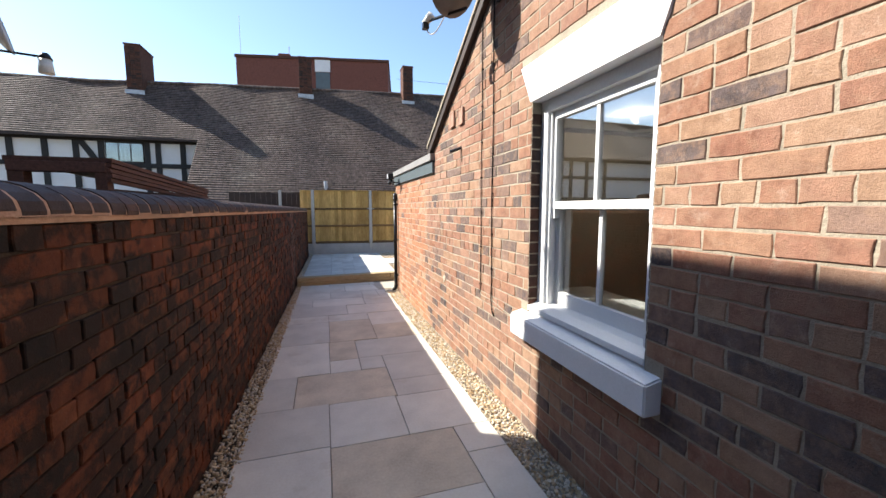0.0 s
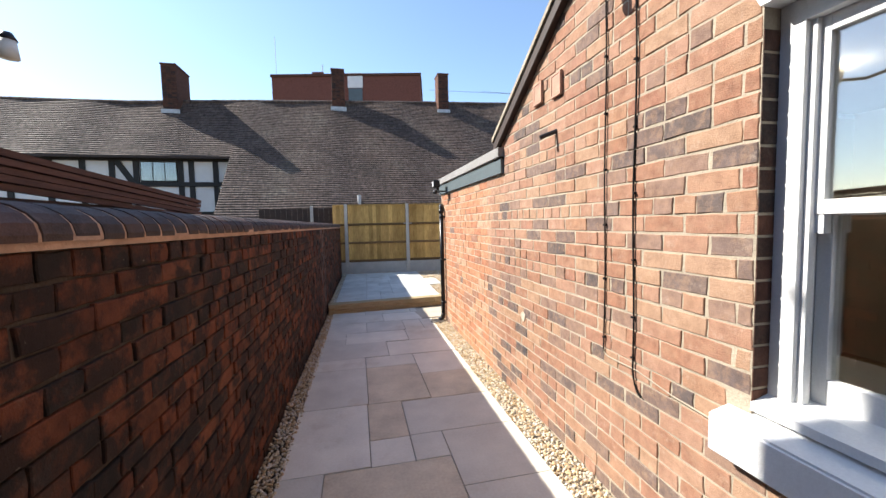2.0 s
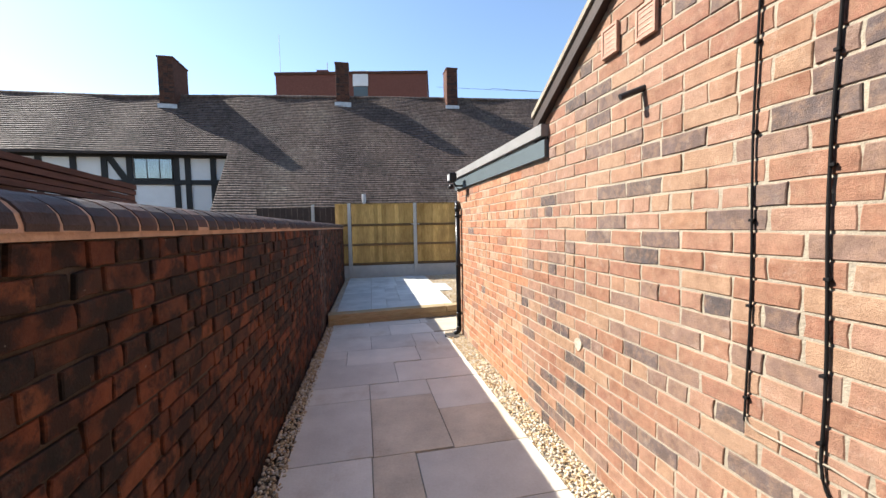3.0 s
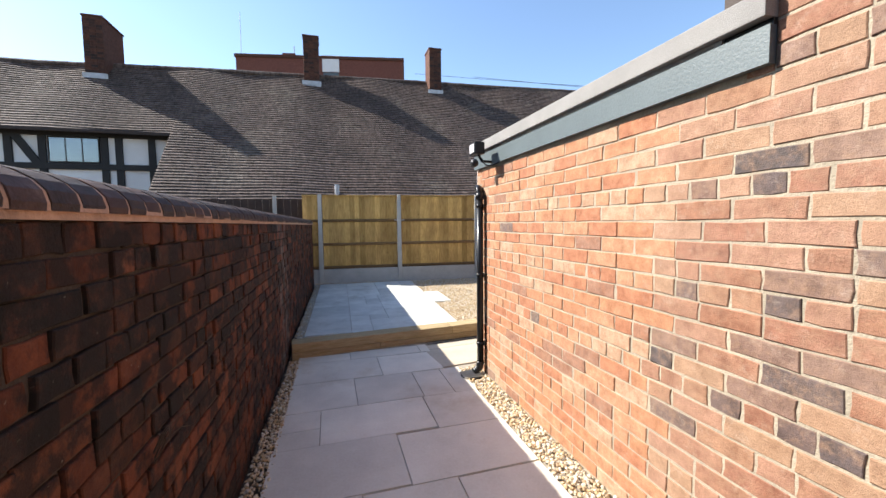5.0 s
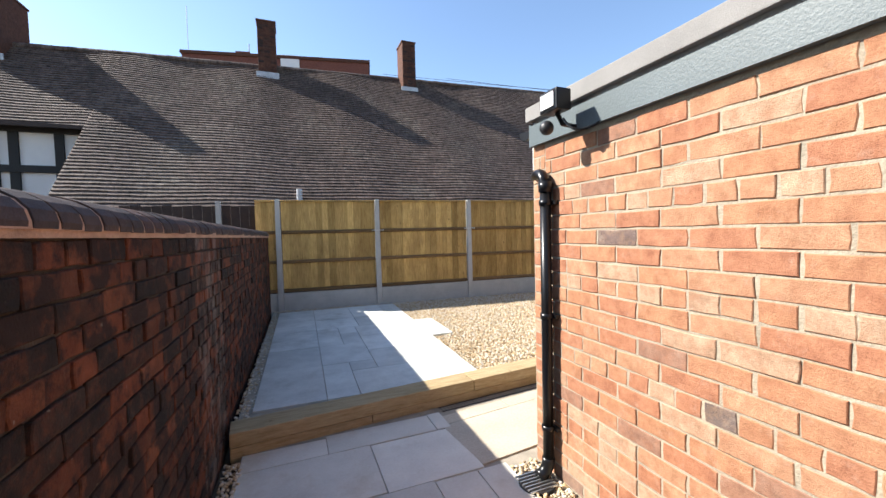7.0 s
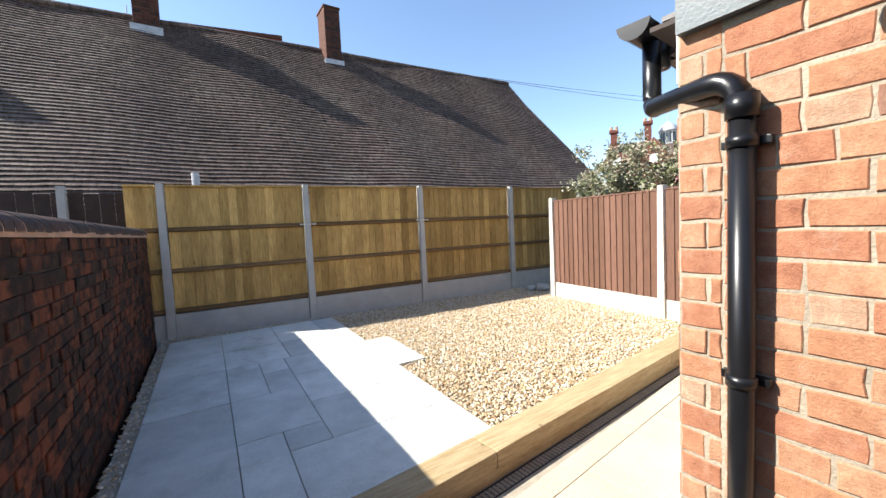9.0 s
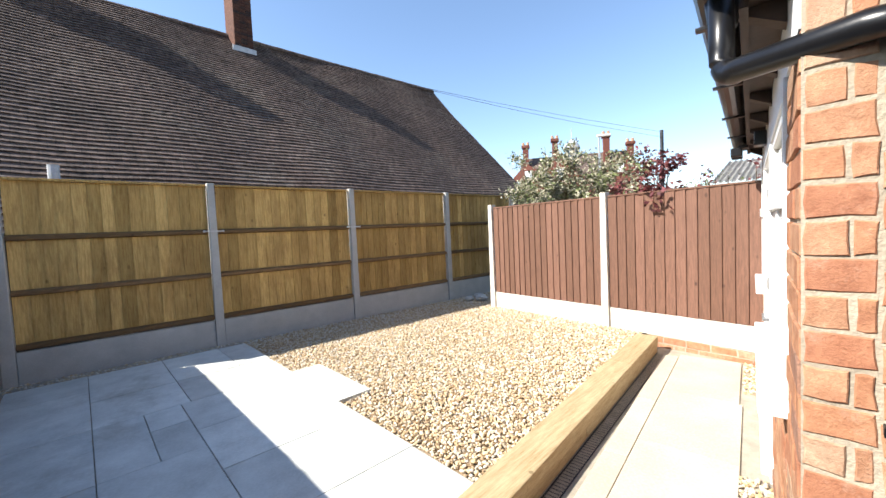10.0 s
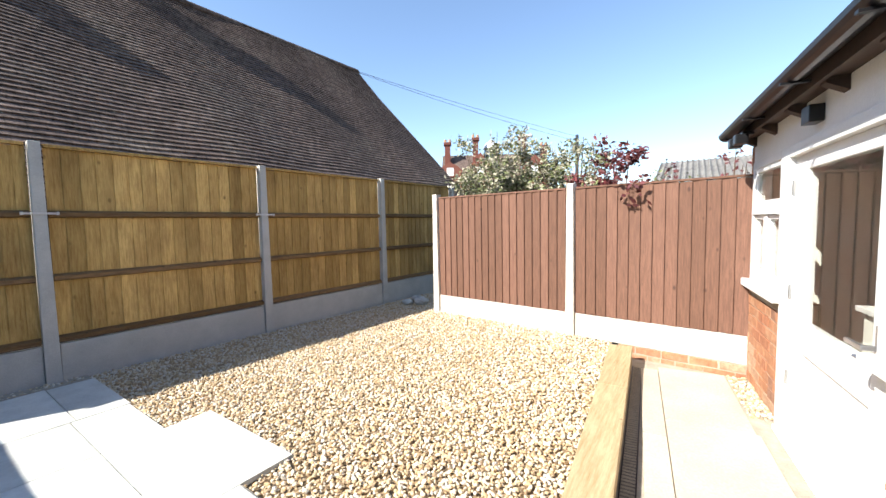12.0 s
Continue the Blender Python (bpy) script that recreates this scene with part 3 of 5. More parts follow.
def framed(w, x0, x1, z0, z1, bars, verts_, depth=(-0.10, 0.012), stile=0.055):
    """A casement frame: outer frame, cross bars at heights, uprights, and a pane in every light."""
    bm = bmesh.new()
    box(bm, (x0, depth[0], z0), (x0 + stile, depth[1], z1), 0.004), box(bm, (x1 - stile, depth[0], z0), (x1, depth[1], z1), 0.004)
    box(bm, (x0 + stile, depth[0], z0), (x1 - stile, depth[1], z0 + stile), 0.004), box(bm, (x0 + stile, depth[0], z1 - stile), (x1 - stile, depth[1], z1), 0.004)
    part("frame", bm, M_WHITE, w)
    for z in bars:
        part("transom", B((x0 + stile, depth[0], z - 0.035), (x1 - stile, depth[1] + 0.012, z + 0.035), 0.004), M_WHITE, w)
    zs = [z0 + stile] + [z + s for z in bars for s in (-0.035, 0.035)] + [z1 - stile]
    for k in range(0, len(zs), 2):
        xs = [x0 + stile] + ([v + s for v in verts_ for s in (-0.04, 0.04)] if k == 0 else []) + [x1 - stile]
        if k == 0:
            for v in verts_:
                part("mullion", B((v - 0.04, depth[0], zs[0]), (v + 0.04, depth[1], zs[1]), 0.004), M_WHITE, w)
        for j in range(0, len(xs), 2):
            c = part("casement", bmesh.new(), M_WHITE, w)
            bm = bmesh.new()
            a0, a1, b0, b1, s = xs[j] + 0.003, xs[j + 1] - 0.003, zs[k] + 0.003, zs[k + 1] - 0.003, 0.032
            box(bm, (a0, -0.05, b0), (a0 + s, 0.004, b1), 0.004), box(bm, (a1 - s, -0.05, b0), (a1, 0.004, b1), 0.004)
            box(bm, (a0 + s, -0.05, b0), (a1 - s, 0.004, b0 + s), 0.004), box(bm, (a0 + s, -0.05, b1 - s), (a1 - s, 0.004, b1), 0.004)
            bm.to_mesh(c.data)
            bm.free()
            p = part("pane", B((a0 + s - 0.004, -0.016, b0 + s - 0.004), (a1 - s + 0.004, -0.012, b1 - s + 0.004)), M_GLASS_THIN, c)
            p.visible_shadow = False


w = thing("window_2", "white timber casement window with transom light and two panes below", "window", kind="structure", m=FAC)
framed(w, 0.372, 1.378, 0.83, 1.80, [1.45], [0.80])
part("window_sill", B((0.32, -0.15, 0.784), (1.45, 0.075, 0.828), 0.006), M_WHITE, w, "thick white-painted sill")
w = thing("window_3", "small white timber casement window with transom light", "window", kind="structure", m=FAC)
framed(w, 2.622, 3.358, 0.86, 1.80, [1.42], [2.99])
part("window_sill", B((2.585, -0.15, 0.800), (3.42, 0.06, 0.858), 0.008), M_WHITE, w, "thick white-painted sill")

door = thing("door_1", "white half-glazed timber door with raised lower panel, closed", "door", kind="structure", m=FAC)
bm = bmesh.new()
for lo, hi in (((1.382, -0.12, -0.02), (1.46, 0.014, 1.80)), ((2.52, -0.12, -0.02), (2.618, 0.014, 1.80)), ((1.46, -0.12, 1.73), (2.52, 0.014, 1.80))):
    box(bm, lo, hi, 0.004)
part("door_frame", bm, M_WHITE, door)
bm = bmesh.new()
for lo, hi in (((1.463, -0.07, 0.02), (1.575, -0.02, 1.727)), ((2.33, -0.07, 0.02), (2.517, -0.02, 1.727)), ((1.575, -0.07, 1.64), (2.33, -0.02, 1.727)), ((1.575, -0.07, 0.56), (2.33, -0.02, 0.74)), ((1.575, -0.07, 0.02), (2.33, -0.02, 0.2))):
    box(bm, lo, hi, 0.005)
leaf = part("door_leaf", bm, M_WHITE, door)
part("lower_panel", B((1.57, -0.062, 0.19), (2.335, -0.035, 0.57), 0.012), M_WHITE, leaf)
part("pane", B((1.57, -0.034, 0.735), (2.335, -0.030, 1.645)), M_GLASS_THIN, leaf).visible_shadow = False
part("threshold", B((1.46, -0.12, -0.05), (2.52, 0.05, 0.018), 0.005), M_WHITE, door)
hd = B((1.5, -0.02, 0.74), (1.54, -0.012, 0.92), 0.003)
box(hd, (1.51, -0.012, 0.82), (1.53, 0.04, 0.84), 0.004), box(hd, (1.512, 0.028, 0.821), (1.65, 0.042, 0.839), 0.004)
part("door_handle", hd, M_METAL, leaf, "chrome lever handle")
for z in (0.3, 0.85, 1.5):
    part("hinge", tube([FAC.inverted() @ FAC @ Vector((2.518, -0.012, z)), Vector((2.518, -0.012, z + 0.09))], 0.009, 8), M_METAL, door, "steel butt hinge")

# outhouse room inside
bm = bmesh.new()
box(bm, (0.3, -1.75, -0.1), (FL, -1.65, 2.0)), box(bm, (FL - 0.1, -1.65, -0.1), (FL, -0.2, 2.0))
put("wall_outhouse_inner", bm, M_ROOM_PALE, None, "pale plain inner walls of the outhouse", "wall", kind="structure", m=FAC)
put("floor_outhouse", B((0.25, -1.65, -0.06), (FL - 0.1, -0.2, 0.01)), M_ROOM_PALE, None, "pale plain floor inside the outhouse", "floor", kind="structure", m=FAC)
cab = thing("low_cabinet", "pale grey low cabinet standing behind the door glass", "cabinet", m=FAC)
part("body", B((2.0, -0.75, 0.012), (2.5, -0.35, 0.80), 0.005), M_ROOM_PALE, cab)
part("top", B((1.97, -0.78, 0.80), (2.53, -0.32, 0.83), 0.005), M_WHITE, cab)

# flat roof, fascia, eaves, gutter
fr = thing("outhouse_roof", "flat felted outhouse roof with grey-green fascia", "roof", kind="structure")
E0, E1 = 4.46, 7.02
part("fascia", B((XW - 0.035, E0, 1.93), (XW - 0.004, E1, 2.05)), M_FASCIA, fr, "grey-green painted fascia board")
# black strip: shadow line under the felt edge, put in as colour
part("shadow_batten", B((XW - 0.02, E0, 2.05), (XW - 0.004, E1, 2.072)), M_BLACK, fr)
part("felt_edge", B((XW - 0.06, E0, 2.072), (XW + 0.25, E1 + 0.02, 2.155), 0.006), M_FELT, fr, "pale mineral felt edge")
deck = prism([(XW - 0.03, 4.62), (XW + 3.6, 4.62), (XW + 3.6, 7.4), (XW + 2.4, 7.28), (XW + 0.25, 7.03), (XW - 0.03, 7.0)], 2.02, 2.14, 2)
part("felt", deck, M_FELT, fr)
part("fascia_end", B((XW - 0.035, E1, 1.93), (XW + 0.13, E1 + 0.02, 2.06)), M_FASCIA, fr)
ev = thing("eaves", "dark timber eaves with rafter ends over the white wall", "eaves", kind="structure", m=FAC)
part("soffit", B((0.05, -0.1, 2.003), (FL + 0.08, 0.1, 2.018)), M_BROWN_TIMBER, ev)
part("eaves_board", B((0.25, 0.09, 1.985), (FL + 0.08, 0.112, 2.11)), M_BROWN_TIMBER, ev)
part("roof_edge", prism([(-0.3, 2.12), (0.14, 2.112), (0.14, 2.128), (-0.3, 2.16)], 0.25, FL + 0.1, 0), M_FELT, ev)
for k in range(7):
    x = 0.3 + k * 0.5
    part("rafter_end", prism([(0.005, 1.93), (0.09, 1.975), (0.09, 2.0), (0.005, 2.0)], x, x + 0.06, 0), M_BROWN_TIMBER, ev)


def gutter(length):
    pts = []
    for k in range(9):
        a = math.pi + math.pi * k / 8
        pts.append((0.055 * math.cos(a), 0.055 * math.sin(a)))
    for k in range(8, -1, -1):
        a = math.pi + math.pi * k / 8
        pts.append((0.049 * math.cos(a), 0.049 * math.sin(a)))
    return prism(pts, 0, length, 0)


gt = thing("gutter", "black plastic half-round gutter along the eaves", "gutter", m=FAC @ Matrix.Translation((0.09, 0.17, 2.075)))
part("channel", gutter(FL), M_BLACK, gt, smooth=False)
for k in range(5):
    part("bracket", B((0.3 + k * 0.75, -0.06, -0.062), (0.325 + k * 0.75, 0.06, -0.05), 0.002), M_BLACK, gt)
part("stop_end", prism([(0.058 * math.cos(math.pi + math.pi * k / 10), 0.058 * math.sin(math.pi + math.pi * k / 10)) for k in range(11)], -0.008, 0.0, 0), M_BLACK, gt)
part("outlet", tube([(0.16, -0.02, -0.045), (0.16, -0.02, -0.09), (0.16, -0.02, -0.13)], [0.045, 0.038, 0.037], 16), M_BLACK, gt, smooth=True)

# downpipe at the corner, running down the alley face
PX, PY = XW - 0.05, 6.87
dp = thing("downpipe", "black plastic rainwater downpipe with swan neck and clips", "downpipe")
G = FAC @ Vector((0.185, 0.15, 2.02))
pts = [G, G + Vector((0, 0, -0.16))] + arc([G + Vector((0, 0, -0.17)), G + Vector((0, 0, -0.245)), Vector((G.x - 0.07, G.y - 0.05, 1.775))]) + arc([Vector((PX + 0.01, PY + 0.08, 1.755)), Vector((PX, PY, 1.752)), Vector((PX, PY, 1.66))])
part("swan_neck", tube(pts, 0.031, 14), M_BLACK, dp, smooth=True)
part("pipe", tube([(PX, PY, 1.67), (PX, PY, 0.10)], 0.031, 16), M_BLACK, dp, smooth=True)
part("shoe", tube(arc([(PX, PY, 0.12), (PX, PY, 0.04), (PX - 0.07, PY - 0.0, 0.02)]), 0.036, 14), M_BLACK, dp, smooth=True)
for z in (0.28, 0.93, 1.57):
    part("collar", tube([(PX, PY, z), (PX, PY, z + 0.03)], 0.0365, 20), M_BLACK, dp, smooth=True)
    cl = B((PX + 0.02, PY - 0.056, z + 0.004), (XW - 0.004, PY + 0.056, z + 0.026), 0.003)
    part("clip", cl, M_BLACK, dp)
for z in (1.645,):
    part("socket", tube([(PX, PY, z), (PX, PY, z + 0.06)], 0.038, 20), M_BLACK, dp, smooth=True)
dr = thing("drain_gully", "round black gully grate in the gravel under the downpipe", "drain")
part("rim", tube([(PX - 0.10, PY - 0.02, -0.02), (PX - 0.10, PY - 0.02, 0.012)], 0.10, 20), M_DARKMETAL, dr)
for k in range(-3, 4):
    part("grate_bar", B((PX - 0.19, PY - 0.024 + k * 0.025, 0.012), (PX - 0.01, PY - 0.016 + k * 0.025, 0.02)), M_METAL, dr)

# security floodlight on the fascia
fl = thing("security_light", "black security floodlight with motion sensor on the fascia corner", "security light")
LX, LY = XW - 0.16, 6.62
hb = B((LX - 0.055, LY - 0.065, 2.00), (LX + 0.03, LY + 0.065, 2.10), 0.008)
part("housing", hb, M_BLACK, fl)
part("glass", B((LX - 0.062, LY - 0.05, 2.015), (LX - 0.055, LY + 0.05, 2.085), 0.002), M_DISH_PALE, fl, "pale lamp glass")
part("bracket", tube([(LX, LY, 2.0), (LX + 0.03, LY, 1.95), (XW - 0.03, LY + 0.02, 1.95)], 0.012, 8), M_BLACK, fl)
bm = bmesh.new()
bmesh.ops.create_uvsphere(bm, u_segments=14, v_segments=8, radius=0.036, matrix=Matrix.Translation((LX - 0.01, LY + 0.07, 1.945)))
part("sensor", bm, M_DARKMETAL, fl, smooth=True)
part("flex", tube(arc([(LX + 0.02, LY - 0.02, 1.97), (LX + 0.02, LY - 0.1, 1.84), (XW - 0.006, LY - 0.15, 1.95)]), 0.006, 6), M_BLACK, fl)
f2 = thing("security_light", "black twin floodlight fixed under the dark eaves", "security light", m=FAC @ Matrix.Translation((0.95, 0, 0)))
for x in (1.95, 2.12):
    part("housing", B((x, 0.14, 1.9), (x + 0.09, 0.22, 1.97), 0.008, None), M_BLACK, f2)
part("bracket", B((2.0, 0.1, 1.97), (2.2, 0.17, 1.995), 0.004), M_BLACK, f2)
put("junction_box", B((2.05, 0.006, 1.85), (2.16, 0.07, 1.94), 0.006), M_BLACK, None, "small black junction box on the white wall", "junction box", m=FAC)

# cables and hook on the house wall
c1 = tube([(XW - 0.012, 3.02 + 0.005 * math.sin(k * 0.9), 3.1 - k * 0.155) for k in range(16)], 0.0042, 8)
put("wall_cable", c1, M_CABLE, None, "thin black aerial cable clipped down the brick wall", "cable", "cables on the wall")
pts = [Vector((XW - 0.012, 2.80 + 0.007 * math.sin(k * 0.8), 3.1 - k * 0.155)) for k in range(16)] + arc([(XW - 0.012, 2.79, 0.72), (XW - 0.012, 2.775, 0.66), (XW - 0.012, 2.74, 0.645)], 4)
put("wall_cable", tube(pts, 0.0048, 8), M_CABLE, None, "black aerial cable clipped down the brick wall", "cable", "cables on the wall")
put("wall_hook", tube([(XW + 0.004, 3.545, 2.085), (XW - 0.105, 3.575, 2.045)], 0.015, 12), M_DARKMETAL, None, "short stub of dark iron pipe sticking out of the brick wall", "bracket")


def air_vent(y, z):
    """A square terracotta air brick: rim, recessed back and sloping louvres."""
    a = thing("air_vent", "square terracotta louvred air vent set in the gable wall", "air vent", "gable air vents", m=Matrix.Translation((XW - 0.006, y, z)))
    bm = bmesh.new()
    for lo, hi in (((-0.02, -0.062, -0.075), (0.0, -0.047, 0.075)), ((-0.02, 0.047, -0.075), (0.0, 0.062, 0.075)), ((-0.02, -0.047, -0.075), (0.0, 0.047, -0.06)), ((-0.02, -0.047, 0.06), (0.0, 0.047, 0.075))):
        box(bm, lo, hi, 0.003)
    part("rim", bm, M_TERRACOTTA, a)
    part("back", B((-0.015, -0.047, -0.06), (0.0, 0.047, 0.06)), M_TERRACOTTA, a)
    for k in range(5):
        zz = -0.052 + k * 0.024
        part("louvre", prism([(-0.014, zz + 0.010), (-0.0175, zz), (-0.0165, zz - 0.001), (-0.013, zz + 0.004)], -0.047, 0.047, 1), M_TERRACOTTA, a)


air_vent(3.775, 2.395)
air_vent(3.52, 2.37)
# cable clips, the thin lead between the cables, plaster dabs
for c, y0, zs in ((bpy.data.objects["wall_cable"], 3.02, (0.86, 1.18, 1.47, 1.76, 2.05, 2.34, 2.63)), (bpy.data.objects["wall_cable.001"], 2.80, (0.82, 1.02, 1.30, 1.62, 1.93, 2.24, 2.55))):
    for z in zs:
        part("cable_clip", B((XW - 0.019, y0 - 0.0075, z - 0.005), (XW - 0.003, y0 + 0.0075, z + 0.005), 0.002), M_CABLE, c)
lead = arc([(XW - 0.011, 3.02, 0.79), (XW - 0.011, 3.02, 0.762), (XW - 0.011, 2.97, 0.762)], 4) + [Vector((XW - 0.011, 2.77, 0.765)), Vector((XW - 0.011, 2.55, 0.735)), Vector((XW - 0.011, 2.325, 0.725))]
put("wall_cable", tube(lead, 0.0035, 6), M_MORTAR, None, "thin pale telephone lead running along the brick wall", "cable", "cables on the wall")
for y, z, s in ((4.075, 0.722, 0.04),):
    r = random.Random(int(y * 100))
    put("plaster_dab", prism([(y + s * r.uniform(0.7, 1.2) * math.cos(k * math.tau / 14), z + s * r.uniform(0.7, 1.2) * math.sin(k * math.tau / 14)) for k in range(14)], XW - 0.009, XW + 0.002, 0), M_DAB, None, "dried dab of pale filler on the brick wall", "filler dab", "filler dabs on the wall")


def satellite_dish(name, label, face, mat, lnb_mat, centre, lnb, mount, radius, cap=False):
    d = thing(name, label, "satellite dish")
    z = Vector(face).normalized()
    q = z.to_track_quat("Z", "Y").to_matrix().to_4x4()
    bm = bmesh.new()
    rings = []
    for side in (0, 0.006):
        for i in range(1, 7):
            r = radius * i / 6
            rings.append([bm.verts.new((r * 0.92 * math.cos(a), r * math.sin(a), 0.45 * r * r / radius - side)) for a in (math.tau * k / 28 for k in range(28))])
    for g in (rings[:6], rings[6:]):
        bm.faces.new(g[0])
        for r0, r1 in zip(g, g[1:]):
            for k in range(28):
                bm.faces.new((r0[k], r0[(k + 1) % 28], r1[(k + 1) % 28], r1[k]))
    for k in range(28):
        bm.faces.new((rings[5][k], rings[5][(k + 1) % 28], rings[11][(k + 1) % 28], rings[11][k]))
    bmesh.ops.transform(bm, matrix=Matrix.Translation(centre) @ q, verts=bm.verts)
    part("reflector", bm, mat, d, smooth=True)
    C, L, M = Vector(centre), Vector(lnb), Vector(mount)
    base = C - Vector((0, 0, radius * 0.8))
    part("arm", tube([base, L], 0.011, 8), M_BLACK, d)
    if cap:
        part("receiver", tube([L, L + Vector((0, 0, -0.15))], [0.045, 0.06], 14), lnb_mat, d, "off-white receiver head", True)
        part("receiver_cap", tube([L + Vector((0, 0, 0.035)), L + Vector((0, 0, -0.02))], [0.03, 0.056], 14), M_BLACK, d, "black cap", True)
    else:
        bk = (C - L).normalized()
        part("receiver", tube([L - bk * 0.02, L + bk * 0.07], [0.022, 0.035], 12), lnb_mat, d, "pale receiver head", True)
        part("receiver_cap", B(L - Vector((0.03, 0.03, 0.06)), L + Vector((0.02, 0.02, -0.01)), 0.006), M_BLACK, d)
        part("flex", tube(arc([L + Vector((0, 0, -0.04)), L + Vector((0.03, -0.05, -0.2)), (L + base) / 2]), 0.005, 6), M_OFFWHITE, d)
    part("wall_bracket", tube([C - z * 0.01, (C + M) / 2 - Vector((0, 0, 0.05)), M], 0.018, 8), M_BLACK, d)
    part("mounting_plate", B(M - Vector((0.012, 0.06, 0.09)), M + Vector((0.012, 0.06, 0.09)), 0.003), M_BLACK, d)
    return d


satellite_dish("satellite_dish", "dark grey satellite dish bracketed to the brick house wall", (-0.45, 0.8, 0.35), M_DISH, M_OFFWHITE, (1.02, 2.72, 3.14), (0.83, 3.12, 2.98), (XW - 0.012, 2.68, 3.1), 0.27)

# ---- neighbour's house and lean-to beyond the garden wall ----
NX, NY = -2.6, 4.12
nb = thing("neighbour_house", "dark brick rear corner of the neighbouring house", "house", kind="structure")
part("wall", B((NX - 5, -6, -0.1), (NX, NY, 4.89)), M_MORTAR_DARK, nb)
part("roof", prism([(NX - 5.2, 4.89), (NX + 0.06, 4.89), (NX - 2.5, 7.0)], -6.2, NY + 0.1, 1), M_TILE, nb)
satellite_dish("satellite_dish", "pale satellite dish with white receiver on the neighbour's brick corner", (0.85, 0.35, 0.2), M_DISH_PALE, M_OFFWHITE, (-2.80, 4.72, 3.08), (-2.47, 4.76, 2.93), (NX - 0.05, NY + 0.012, 3.0), 0.17, cap=True)

hutch = thing("storage_box", "brown stained timber storage box with open front behind the garden wall", "storage box")
HX0, HX1, HY0, HY1 = -1.34, -1.0, 2.30, 3.95
part("post", B((HX0 - 0.04, HY0, 0), (HX0 + 0.02, HY0 + 0.06, 1.70), 0.004), M_DECK, hutch), part("post", B((HX1 - 0.05, HY0, 0), (HX1, HY0 + 0.06, 1.70), 0.004), M_DECK, hutch)
part("head_rail", B((HX0 - 0.04, HY0 - 0.006, 1.675), (HX1, HY0 + 0.06, 1.725), 0.006), M_DECK, hutch)
part("back", B((HX0 - 0.04, HY1 - 0.03, 0), (HX1, HY1, 1.6)), M_BROWN_TIMBER, hutch)
part("side", B((HX0 - 0.04, HY0 + 0.06, 0), (HX0 - 0.01, HY1 - 0.03, 1.6)), M_BROWN_TIMBER, hutch)
part("side", B((HX1 - 0.03, HY0 + 0.06, 0), (HX1, HY1 - 0.03, 1.6)), M_BROWN_TIMBER, hutch)
for k in range(4):
    z0, z1 = 1.725 - 0.024 * (k + 1), 1.725 - 0.024 * k - 0.005
    part("edge_board", prism([(HY0, z0), (HY1, z0 - 0.07), (HY1, z1 - 0.07), (HY0, z1)], HX1, HX1 + 0.022 - 0.006 * (k % 2), 0), M_DECK, hutch)
part("top_board", prism([(HY0, 1.725), (HY1, 1.655), (HY1, 1.675), (HY0, 1.745)], HX0 - 0.05, HX1 + 0.025, 0), M_DECK, hutch)

# ---- lower yard paving ----
put("pavement_bed", prism([(-0.6, -1.6), (XW, -1.6), (XW, 7.0), (XW + 3.45, 7.42), (XW + 3.45, 8.36), (-0.45, 8.0)], -0.07, -0.012, 2), M_JOINT, None, "sandy bedding and joints under the paving", "paving", kind="structure")
paving = thing("pavement", "buff sandstone paving slabs of mixed sizes in the alley", "paving", kind="structure")


def slab(parent, x0, x1, y0, y1, z, mat, rng, m=None, joint=0.003):
    bm = bmesh.new()
    box(bm, (x0 + joint, y0 + joint, z - 0.03), (x1 - joint, y1 - joint, z), 0.003)
    o = part("paving_slab", bm, mat, parent)
    mm = Matrix.Translation((0, 0, rng.uniform(-0.0015, 0.0015)))
    o.matrix_basis = (m or Matrix()) @ mm
    return o


